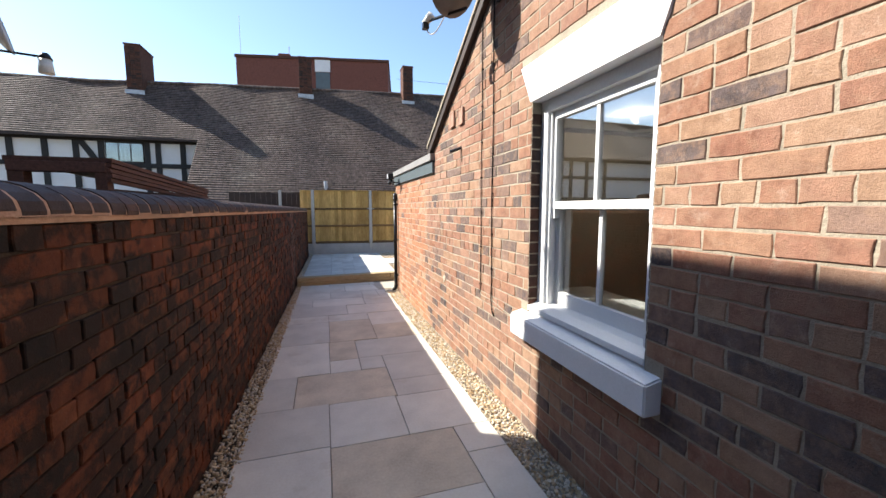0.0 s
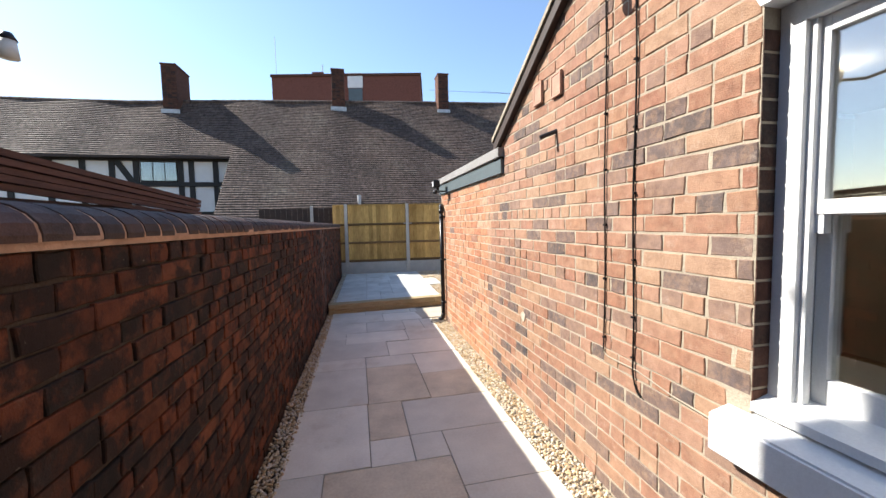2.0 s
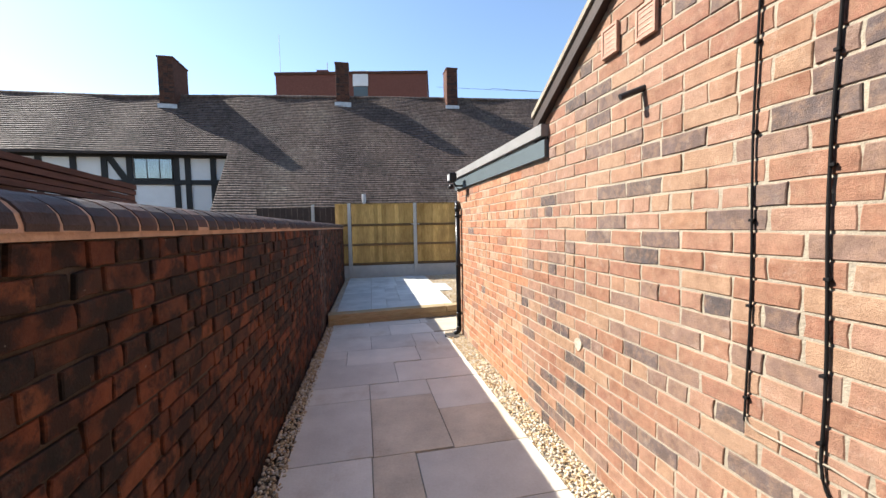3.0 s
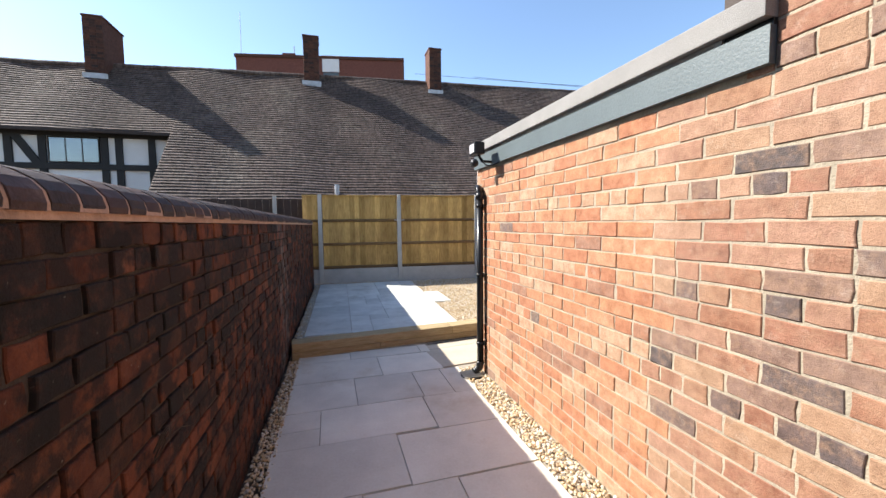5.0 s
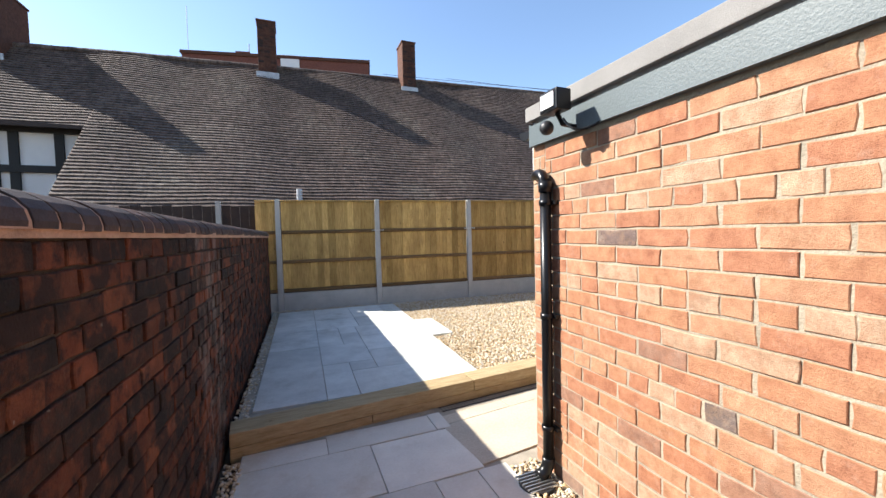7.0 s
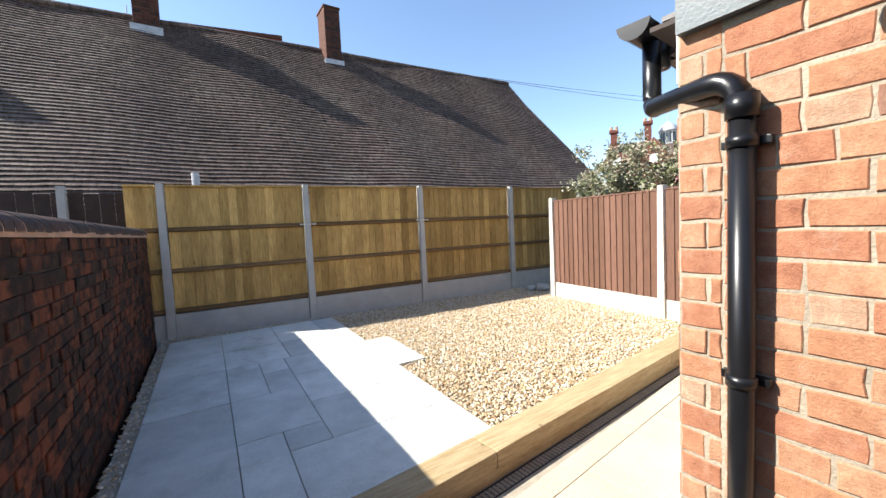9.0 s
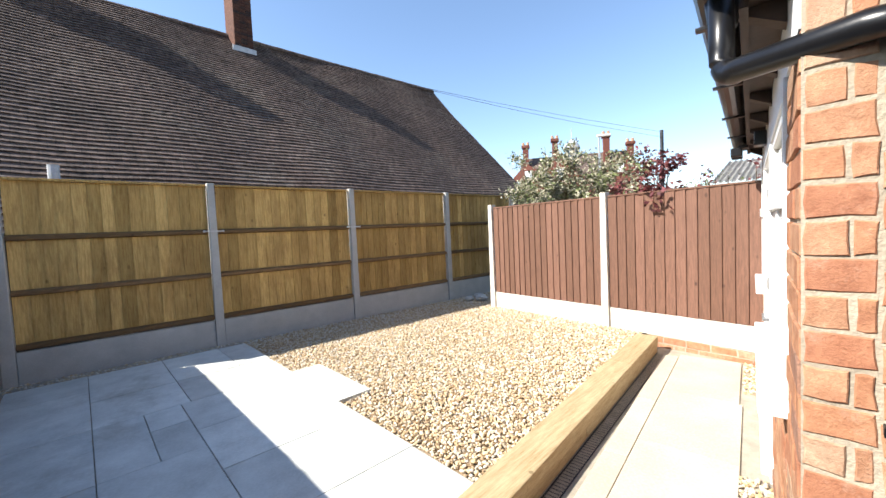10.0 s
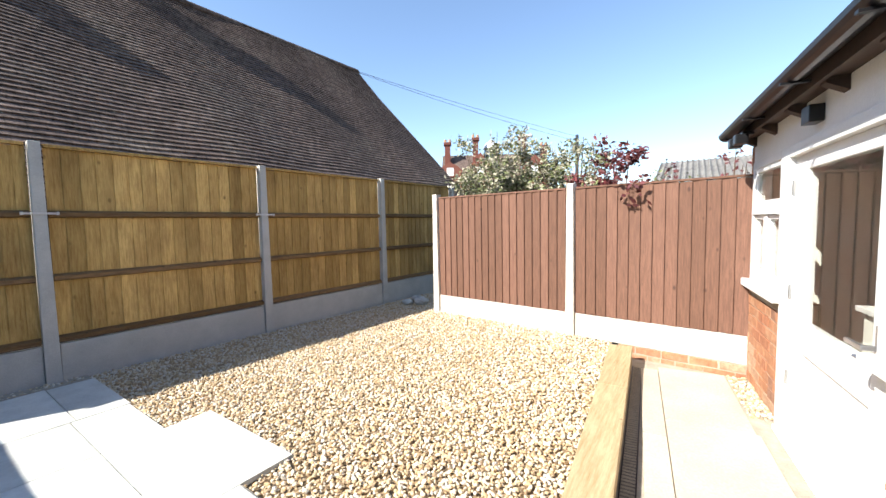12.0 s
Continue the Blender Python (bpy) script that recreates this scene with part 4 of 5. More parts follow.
rng = random.Random(3)
T, S = M_SLAB_TAN, M_SLAB
for x0, x1, y0, y1, mt in (
        (-0.56, 0.0, -1.5, -0.6, S), (0.0, 0.6, -1.5, -0.6, T), (0.6, 1.08, -1.5, -0.9, S), (0.6, 1.08, -0.9, 0.0, S), (-0.56, -0.26, -0.6, 0.3, S), (-0.26, 0.6, -0.6, 0.0, S), (-0.26, 0.34, 0.0, 0.6, T), (0.34, 1.08, 0.0, 0.9, S),
        (-0.55, -0.26, 0.3, 0.9, S), (-0.26, 0.34, 0.6, 0.9, S), (-0.55, 0.0, 0.9, 1.6, S), (0.0, 0.81, 0.9, 1.82, S), (0.81, 1.08, 0.9, 1.5, S), (0.81, 1.08, 1.5, 2.09, S),
        (-0.55, 0.0, 1.6, 2.40, S), (0.0, 0.81, 1.82, 2.38, T), (0.81, 1.08, 2.09, 2.38, S),
        (-0.54, 0.0, 2.40, 2.96, S), (0.0, 0.51, 2.38, 2.95, S), (0.51, 1.08, 2.38, 2.93, S),
        (-0.53, -0.26, 2.96, 3.54, S), (-0.26, 0.53, 2.95, 3.53, T), (0.53, 1.08, 2.93, 3.23, S), (0.53, 1.08, 3.23, 3.83, S),
        (-0.52, 0.02, 3.54, 4.39, S), (0.02, 0.3, 3.53, 3.83, S), (0.3, 0.53, 3.53, 3.83, S), (0.02, 0.3, 3.83, 4.38, T), (0.3, 1.08, 3.83, 4.36, S),
        (-0.50, 0.03, 4.39, 5.22, S), (0.03, 0.56, 4.38, 5.21, T), (0.56, 1.08, 4.36, 4.92, T), (0.56, 1.08, 4.92, 5.52, S),
        (-0.50, 0.03, 5.22, 5.54, S), (0.03, 0.56, 5.21, 5.53, S), (-0.49, 0.3, 5.54, 6.08, S), (0.3, 1.08, 5.53, 6.05, S),
        (-0.48, -0.2, 6.08, 6.30, S), (-0.48, -0.2, 6.30, 6.57, S), (-0.2, 0.6, 6.08, 6.57, S), (0.6, 1.08, 6.05, 6.56, S),
        (-0.46, 0.08, 6.57, 7.12, S), (0.08, 0.62, 6.57, 7.11, S), (0.62, 0.89, 6.56, 7.10, S), (0.89, 1.09, 6.56, 7.10, S),
        (-0.45, 0.35, 7.12, 7.64, S), (0.35, 0.95, 7.11, 7.63, S), (-0.45, 0.08, 7.64, 7.85, S), (0.08, 0.84, 7.64, 7.88, S), (0.84, 0.95, 7.64, 7.89, S)):
    slab(paving, x0, x1, y0, y1, 0.0, mt, rng)
# paving along the outhouse, square to its wall
for x0, x1, y0, y1 in ((-0.33, 0.55, 0.12, 0.665), (0.55, 1.45, 0.14, 0.665), (1.45, 2.35, 0.14, 0.665), (2.35, 3.38, 0.16, 0.665), (-0.33, 0.30, 0.665, 0.80), (0.30, 1.20, 0.665, 0.805), (1.20, 2.10, 0.665, 0.805), (2.10, 3.30, 0.665, 0.805)):
    slab(paving, x0, x1, y0, y1, 0.0, M_SLAB_CREAM, rng, FAC)

# ---- raised bed edge: timber sleepers ----
SLM = Matrix.Translation((-0.52, 7.86, 0)) @ Matrix.Rotation(math.atan(0.085), 4, "Z")
drain = thing("drain_channel", "black plastic drainage channel with slotted grate beside the sleepers", "drain", m=SLM)
part("channel", B((1.5, -0.088, -0.06), (5.05, -0.004, -0.03)), M_BLACK, drain)
for y in (-0.088, -0.012):
    part("rim", B((1.5, y, -0.03), (5.05, y + 0.008, -0.008), 0.002), M_BLACK, drain)
grate = bpy.data.meshes.new("grate_bar")
gb = B((0, -0.08, -0.03), (0.012, -0.012, -0.012))
gb.to_mesh(grate)
gb.free()
grate.materials.append(M_BLACK)
for k in range(118):
    o = new("grate_bar", grate)
    o.parent = drain
    o.matrix_basis = Matrix.Translation((1.51 + k * 0.03, 0, 0))
for a, b in ((0.0, 1.85), (1.855, 4.1), (4.105, 5.13)):
    bm = B((a, -0.003, 0.058), (b, 0.2, 0.155), 0.010)
    put("timber_sleeper", bm, M_SLEEPER, None, "pale treated pine sleeper edging the raised patio", "timber sleeper", "sleeper edging", m=SLM)
for a, b in ((0.0, 0.95), (0.955, 3.0), (3.005, 5.13)):
    put("timber_sleeper", B((a, 0.004, -0.05), (b, 0.2, 0.054), 0.010), M_SLEEPER, None, "treated pine sleeper under the patio edge", "timber sleeper", "sleeper edging", m=SLM)

# ---- raised patio and gravel bed ----
PZ = 0.135
put("pavement_patio_bed", prism([(-0.5, 8.03), (1.5, 8.2), (1.62, 12.2), (-0.42, 12.32)], -0.05, PZ - 0.012, 2), M_JOINT, None, "dark bedding and joints under the patio", "paving", kind="structure")
put("ground_gravel_bed", prism([(1.5, 8.2), (4.72, 8.46), (5.06, 10.9), (5.3, 12.0), (1.62, 12.2)], -0.05, PZ - 0.035, 2), M_GRIT, None, "fine golden grit under the raised gravel bed", "ground", kind="structure")
patio = thing("pavement_patio", "grey sandstone patio slabs of mixed sizes on the raised terrace", "paving", kind="structure")
PM = Matrix.Translation((-0.42, 8.0, 0)) @ Matrix.Rotation(-math.atan(0.025), 4, "Z")
for x0, x1, y0, y1 in (
        (0.0, 0.54, 0.2, 1.04), (0.54, 0.80, 0.2, 1.04), (0.80, 1.40, 0.2, 0.78), (1.40, 1.90, 0.2, 0.78), (0.80, 1.05, 0.78, 1.04), (1.05, 1.62, 0.78, 1.38), (1.62, 1.91, 0.78, 1.68),
        (0.0, 0.54, 1.04, 1.74), (0.54, 1.05, 1.04, 1.74), (1.05, 1.62, 1.38, 2.0), (1.62, 2.20, 1.68, 2.6), (0.0, 0.54, 1.74, 2.58), (0.54, 0.82, 1.74, 2.58), (0.82, 1.05, 1.74, 2.22), (0.82, 1.05, 2.22, 2.58), (1.05, 1.62, 2.0, 2.58),
        (0.0, 0.54, 2.58, 3.54), (0.54, 1.12, 2.58, 3.2), (1.12, 1.62, 2.58, 3.2), (1.62, 1.93, 2.6, 3.2), (0.0, 0.54, 3.54, 4.08), (0.54, 1.12, 3.2, 4.07), (1.12, 1.65, 3.2, 4.06), (1.65, 1.94, 3.2, 4.04)):
    slab(patio, x0, x1, y0, y1, PZ, M_SLAB_GREY, rng, PM)

# ---- fences ----
F0, F1 = Vector((-0.29, 12.36, 0)), Vector((5.2, 11.93, 0))
FD = (F1 - F0).normalized()
FYA = math.atan2(FD.y, FD.x)
YM = Matrix.Translation(F0) @ Matrix.Rotation(FYA, 4, "Z")     # local x along the fence, -y towards the yard
post_x = [0.0, 1.72, 3.55, 5.45, 7.3]


pine_fence = thing("pine_fence", "new pale pine closeboard fence between grey concrete posts", "fence", m=YM)


def concrete_post(m, height, mat, label, group, parent=None):
    bm = B((-0.05, -0.05, -0.05), (0.05, 0.05, height), 0.008)
    top = [v for v in bm.verts if v.co.z > height - 0.012]
    for v in top:
        v.co.x *= 0.72
    return put("fence_post", bm, mat, parent, "" if parent else label, "" if parent else "fence post", "" if parent else group, m=m)


for x in post_x:
    concrete_post(Matrix.Translation((x, 0, 0)), 2.075, M_CONCRETE, "", "", pine_fence)
    if x in post_x[1:3]:
        bk = part("bracket", B((x - 0.11, -0.058, 1.497), (x + 0.11, -0.052, 1.513), 0.001), M_METAL, pine_fence, "small galvanised strap")
        for s in (x - 0.1, x + 0.1):
            part("bolt", B((s - 0.01, -0.066, 1.493), (s + 0.01, -0.058, 1.517), 0.003), M_METAL, bk)


def pine_panel(x0, x1, seed, label="new pale pine closeboard fence panel seen from its rail side"):
    r = random.Random(seed)
    p = part("fence_panel", B((x0, 0.021, 0.45), (x1, 0.0225, 2.02)), M_PINE, pine_fence, label)
    x = x0
    while x < x1 - 0.02:
        w = min(r.uniform(0.095, 0.125), x1 - x)
        if x1 - x - w < 0.04:
            w = x1 - x
        part("board", prism([(x, 0.012), (x + w + 0.006, 0.020), (x + w + 0.006, 0.026), (x, 0.028)], 0.44, 2.035 + r.uniform(-0.004, 0.002), 2), M_PINE, p)
        x += w
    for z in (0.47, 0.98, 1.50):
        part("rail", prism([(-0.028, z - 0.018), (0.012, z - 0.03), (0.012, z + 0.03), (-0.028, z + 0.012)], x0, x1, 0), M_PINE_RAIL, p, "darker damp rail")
    part("capping", B((x0, -0.02, 2.037), (x1, 0.04, 2.062), 0.004), M_PINE, p)
    return p


for i, (a, b) in enumerate(zip(post_x, post_x[1:])):
    pine_panel(a + 0.052, b - 0.052, 20 + i)
    put("gravel_board", B((a + 0.052, -0.028, -0.03), (b - 0.052, 0.03, 0.43), 0.006), M_CONCRETE, pine_fence, "grey concrete gravel board")
pine_panel(-0.36, -0.052, 31, "narrow pine closeboard strip against the brick wall end")
put("gravel_board", B((-0.36, -0.028, -0.03), (-0.052, 0.03, 0.43), 0.006), M_CONCRETE, pine_fence, "grey concrete gravel board")

# old dark fence beyond the garden wall
old = thing("old_fence", "dark weathered timber fence beyond the garden wall", "fence")
for k in range(16):
    part("board", B((-2.6 + k * 0.142, 12.62, 0), (-2.465 + k * 0.142, 12.64, 1.98 + 0.01 * math.sin(k * 2.1)), 0.002), M_BROWN_TIMBER, old)
part("rail", B((-2.6, 12.59, 1.55), (-0.4, 12.62, 1.62)), M_BROWN_TIMBER, old)
concrete_post(Matrix.Translation((-1.22, 12.56, 0)), 2.05, M_CONCRETE, "grey concrete post of the old dark fence", "post of the old fence")

# brown fence
B1, B2 = Vector((5.09, 10.85, 0)), Vector((4.865, 8.94, 0))
BD = (B2 - B1).normalized()
BM = Matrix.Translation(B1) @ Matrix.Rotation(math.atan2(BD.y, BD.x), 4, "Z")   # local x towards the house, -y towards the yard
blen = (B2 - B1).length
brown_fence = thing("brown_fence", "brown-stained closeboard fence between pale concrete posts", "fence", m=BM)
for x in (0.0, blen):
    concrete_post(Matrix.Translation((x, 0, 0)), 1.765, M_CONCRETE_PALE, "", "", brown_fence)


def brown_panel(x0, x1, seed):
    r = random.Random(seed)
    p = part("fence_panel", B((x0, -0.003, 0.37), (x1, -0.0015, 1.69)), M_BROWN, brown_fence)
    n = 18 if x1 - x0 > 1.6 else 14
    w = (x1 - x0) / n
    for k in range(n):
        x = x0 + k * w
        part("board", prism([(x - 0.008, -0.012), (x + w, -0.027), (x + w, -0.012), (x - 0.008, -0.004)], 0.36 + 0.004 * r.random(), 1.70 + r.uniform(-0.003, 0.003), 2), M_BROWN, p)
    for z in (0.6, 1.1, 1.55):
        part("rail", B((x0, 0.0, z), (x1, 0.04, z + 0.05)), M_BROWN, p)
    part("capping", B((x0, -0.03, 1.703), (x1, 0.035, 1.722), 0.003), M_BROWN, p)


brown_panel(0.055, blen - 0.055, 41)
brown_panel(blen + 0.055, blen + 1.53, 42)
for a, b in ((0.055, blen - 0.055), (blen + 0.055, blen + 1.53)):
    put("gravel_board", B((a, -0.024, 0.11 if a > 1 else 0.0), (b, 0.03, 0.358), 0.006), M_CONCRETE_PALE, brown_fence, "pale stained concrete gravel board")
plinth = put("wall_plinth", B((blen + 0.5, -0.03, -0.1), (blen + 1.53, 0.08, 0.108)), M_MORTAR, None, "low red brick plinth under the brown fence", "wall", kind="structure", m=BM)

# dry weed growing from the garden wall
weed = thing("dry_weed", "thin dry weed stems growing out of the garden wall", "weed")
r = random.Random(15)
for k in range(6):
    y = 4.84 + r.uniform(-0.02, 0.02)
    a = Vector((left_x(y), y, 0.74 + r.uniform(-0.02, 0.02)))
    b = a + Vector((0.06, r.uniform(-0.12, 0.2), r.uniform(0.03, 0.16)))
    part("stem", tube(arc([a, a + Vector((0.05, 0.0, 0.12)), b], 4), [0.002, 0.0018, 0.0015, 0.0012, 0.0008], 4), M_BARK, weed)

# stones dumped in the fence corner
for k, (x, y, s) in enumerate(((5.35, 11.35, 0.11), (5.2, 11.5, 0.08), (5.5, 11.55, 0.09))):
    bm = bmesh.new()
    bmesh.ops.create_icosphere(bm, subdivisions=2, radius=s)
    r = random.Random(k)
    for v in bm.verts:
        v.co *= 1 + 0.25 * noise.noise(v.co * 14 + Vector((k * 3, 0, 0)))
        v.co.z *= 0.6
    put("rubble_stone", bm, M_CONCRETE, None, "grey broken stone lying in the fence corner", "stone", "stones in the corner", m=Matrix.Translation((x, y, PZ + 0.03)))

# ---- the old hall behind ----
hall = thing("old_hall", "long old hall with sagging clay tile roof and half-timbered wall", "house", kind="structure")
RIDGE = [(-16, 6.0), (-7.9, 6.12), (-3.7, 6.42), (0, 6.62), (3.4, 6.80), (6.3, 6.92), (8.7, 7.06), (11.7, 7.22)]


def ridge_z(x):
    for (a, za), (b, zb) in zip(RIDGE, RIDGE[1:]):
        if x <= b:
            return za + (zb - za) * (x - a) / (b - a)
    return RIDGE[-1][1]


def roof_y(z):
    return 18.3 + (z - 6.75) / 1.05


def tiled_slope(x0, x1, z_low, back=False, gauge=0.078, end=lambda x, k: x):
    """Courses of tiles as overlapping strips that follow the ridge's sag."""
    vs, fs = [], []
    nx = int((x1 - x0) / 0.22)
    kmax = int((7.35 - z_low) / gauge) + 1
    r = random.Random(8)
    for k in range(kmax):
        wob = [r.uniform(-0.007, 0.007) for _ in range(nx + 1)]
        base = len(vs)
        for i in range(nx + 1):
            x = x0 + (x1 - x0) * i / nx
            x = end(x, k / kmax) if i == nx else x
            top = ridge_z(x)
            sag = 0.035 * math.sin(x * 0.9 + k * 0.05) + 0.03 * math.sin(x * 2.3 + 1)
            z0 = min(z_low + k * gauge, top) + (wob[i] if k else 0)
            z1 = min(z_low + (k + 1) * gauge, top)
            for z, lift in ((z0, 0.032), (z0, 0.0), (z1 + 0.01, 0.004)):
                y = roof_y(z)
                if back:
                    y = 2 * roof_y(top) - y
                sgn = 1 if back else -1
                vs.append((x, y + sgn * lift * 0.72 + sag * 0.7, z + lift * 0.69 - sag * 0.3))
        for i in range(nx):
            a, b = base + 3 * i, base + 3 * i + 3
            fs += [(a + 1, b + 1, b, a), (a, b, b + 2, a + 2)]
    me = bpy.data.meshes.new("roof_slope")
    me.from_pydata(vs, [], fs)
    me.materials.append(M_TILE)
    ob = new("roof_slope", me)
    ob.parent = hall
    return ob


def hip(x, k):
    return x - 0.9 * (1 - k)


tiled_slope(-4.05, 11.7, 1.55, end=hip)
tiled_slope(-16, -4.05, 3.86)
tiled_slope(-16, 11.7, 3.0, back=True, gauge=0.3)
r = random.Random(2)
x = -16.0
while x < 11.6:
    z = ridge_z(x + 0.15) + 0.0
    q = tube([(x, roof_y(z) + 0.02, z + 0.02 + r.uniform(-0.008, 0.008)), (x + 0.31, roof_y(z) + 0.02, ridge_z(x + 0.3) + 0.02)], 0.075, 8)
    part("ridge_tile", q, M_TILE, hall)
    x += 0.3
part("gable_wall", prism([(13.9, 1.9), (15.6, 3.7), (roof_y(7.1), 7.1), (22.5, 3.0), (22.5, 0), (13.9, 0)], 10.3, 10.6, 0), M_RED, hall)
part("rear_wall", B((-16, 22.3, 0), (10.3, 22.5, 3.0)), M_RED, hall)
part("front_wall", B((-4.0, 14.0, 0), (10.3, 14.2, 1.75)), M_MORTAR_DARK, hall)
wing = part("timbered_wall", B((-16, 15.85, 0), (-4.0, 16.0, 3.95)), M_PLASTER, hall, "white plastered wall between black timbers")
for x in (-10.4, -9.35, -8.47, -7.66, -6.98, -5.68, -5.36, -4.62):
    part("timber_post", B((x - 0.08, 15.80, 0.5), (x + 0.08, 15.86, 3.95), 0.005), M_TIMBER_BLACK, wing)
for z0, z1 in ((3.74, 3.9), (2.90, 3.05), (1.9, 2.05)):
    part("timber_rail", B((-16, 15.785, z0), (-4.0, 15.845, z1), 0.005), M_TIMBER_BLACK, wing)
part("timber_brace", prism([(-7.62, 3.74), (-7.42, 3.74), (-7.0, 3.05), (-7.2, 3.05)], 15.79, 15.85, 1), M_TIMBER_BLACK, wing)
ww = part("hall_window", B((-6.86, 15.80, 3.06), (-5.78, 15.84, 3.73)), M_TIMBER_BLACK, wing)
for k in range(3):
    part("pane", B((-6.82 + k * 0.35, 15.785, 3.1), (-6.50 + k * 0.35, 15.798, 3.69)), M_GLASS, wing)
part("eaves_board", B((-16, 15.50, 3.80), (-4.02, 15.56, 3.88)), M_BROWN_TIMBER, hall)
for x0, x1, y0, y1, zb, zt in ((-6.68, -6.2, 17.3, 18.5, 5.4, 7.42), (-0.78, -0.28, 17.75, 18.4, 6.2, 7.78), (3.66, 4.12, 17.85, 18.5, 6.2, 7.9)):
    ch = part("chimney", B((x0, y0, zb), (x1, y1, zt), 0.02), M_STACK[True], hall, "dark brick chimney stack")
    w3 = (x1 - x0) / 3
    stack_brick = bpy.data.meshes.new("brick")
    bv, bf = brick_shape(w3 - 0.012, 0.063, 0.012)
    stack_brick.from_pydata(bv, [], bf)
    stack_brick.materials.append(M_STACK[False])
    for k in range(int((zt - zb) / 0.075)):
        if zb + k * 0.075 < 6.75 - 1.05 * (18.3 - y0) - 0.1:
            continue
        for j in range(3):
            o = new("brick", stack_brick)
            o.parent = ch
            o.matrix_basis = Matrix(((1, 0, 0, x0 + j * w3 + 0.006), (0, 0, -1, y0), (0, 1, 0, zb + k * 0.075 + 0.006), (0, 0, 0, 1)))
    part("flashing", prism([(x0 - 0.06, y0 - 0.03), (x1 + 0.06, y0 - 0.03), (x1 + 0.06, y0 + 0.0), (x0 - 0.06, y0 + 0.0)], 6.75 - 1.05 * (18.3 - y0) - 0.06, 6.75 - 1.05 * (18.3 - y0) + 0.14, 2), M_LEAD, ch, "grey lead flashing")
    part("cap_course", B((x0 - 0.02, y0 - 0.02, zt), (x1 + 0.02, y1 + 0.02, zt + 0.05), 0.005), M_STACK[True], ch)
part("roof_vent", tube([(0.12, 14.0, 2.0), (0.12, 14.0, 2.45)], 0.06, 12), M_LEAD, hall, "grey soil vent pipe")

# ---- far buildings ----
off = thing("office_block", "flat-roofed red brick office block beyond the hall", "building", kind="structure", m=Matrix.Translation((0, 0, 1.5)) @ Matrix.Scale(0.78, 4) @ Matrix.Translation((-0.4, 41, -1.6)) @ Matrix.Rotation(radians(-11), 4, "Z") @ Matrix.Translation((0.4, -41, 0)))
part("wall", B((-7.6, 41, -1), (6.76, 55, 16.0)), M_RED, off)
part("parapet", B((-7.7, 40.9, 16.0), (6.86, 55, 16.25), 0.02), M_STACK[True], off)
part("plant_room", prism([(-4.0, 16.25), (-2.6, 16.25), (-2.9, 16.85), (-4.0, 16.85)], 42, 46, 1), M_RED, off)
part("stair_window", B((-0.3, 40.92, 14.9), (1.15, 41.02, 16.3), 0.02), M_PLASTER, off, "white panel over the window")
part("window", B((-0.25, 40.93, 13.0), (1.1, 41.02, 14.85), 0.02), M_FASCIA, off)
part("aerial", tube([(-3.2, 43, 16.8), (-3.2, 43, 17.9)], 0.06, 6), M_METAL, off)
part("aerial", tube([(-7.5, 42, 16.2), (-7.5, 42, 20.2)], 0.03, 6), M_METAL, off)

manor = thing("victorian_hotel", "large red brick Victorian building with tall chimneys and white cupola", "building", kind="structure", m=Matrix.Translation((63.0, 36.5, 0)) @ Matrix.Rotation(radians(-60), 4, "Z"))
part("wall", B((-10, 0, 0), (9, 10, 9.5)), M_RED, manor)
part("roof", prism([(0, 9.5), (10, 9.5), (5, 14.0)], -10, 9, 0), M_TILE, manor)
for x, w_, h in ((-8.5, 2.6, 12.0), (-3.2, 3.4, 13.6), (6.2, 3.0, 13.0)):
    part("gable", prism([(x - w_, 9.4), (x + w_, 9.4), (x + w_, 10.0), (x + w_ * 0.55, 11.2), (x, h), (x - w_ * 0.55, 11.2), (x - w_, 10.0)], -0.25, 1.5, 1), M_RED, manor)
    part("gable_window", B((x - 0.6, -0.3, 9.6), (x + 0.6, -0.2, 11.0), 0.02), M_WHITE, manor)
for x, h in ((-9.0, 16.4), (-3.9, 17.1), (4.6, 17.0), (8.4, 15.4)):
    c = part("chimney", B((x - 0.5, 2.5, 9), (x + 0.5, 3.6, h - 0.8), 0.03), M_RED, manor, "tall moulded brick chimney")
    part("cap", B((x - 0.7, 2.3, h - 0.9), (x + 0.7, 3.8, h - 0.4), 0.08), M_RED, c)
    for k in (-0.4, 0.4):
        part("pot", tube([(x + k, 3.1, h - 0.5), (x + k, 3.1, h + 0.2)], [0.28, 0.22], 10), M_NEW[True], c)
cu = part("cupola", tube([(-0.9, 5, 12.5), (-0.9, 5, 15.0)], 1.25, 8), M_WHITE, manor, "white timber cupola")
part("dome", tube([(-0.9, 5, 15.0), (-0.9, 5, 15.2), (-0.9, 5, 15.9), (-0.9, 5, 16.4), (-0.9, 5, 16.7)], [1.5, 1.45, 1.15, 0.5, 0.15], 16), M_LEAD, cu, smooth=True)
part("finial", tube([(-0.9, 5, 16.6), (-0.9, 5, 18.6)], 0.06, 6), M_LEAD, cu)
for k in range(8):
    a = math.tau * (k + 0.5) / 8
    part("louvre", B((-0.42, -0.03, 0), (0.42, 0.03, 1.7), 0.01, Matrix.Translation((-0.9 + 1.18 * math.cos(a), 5 + 1.18 * math.sin(a), 13.1)) @ Matrix.Rotation(a + math.pi / 2, 4, "Z")), M_FASCIA, cu)

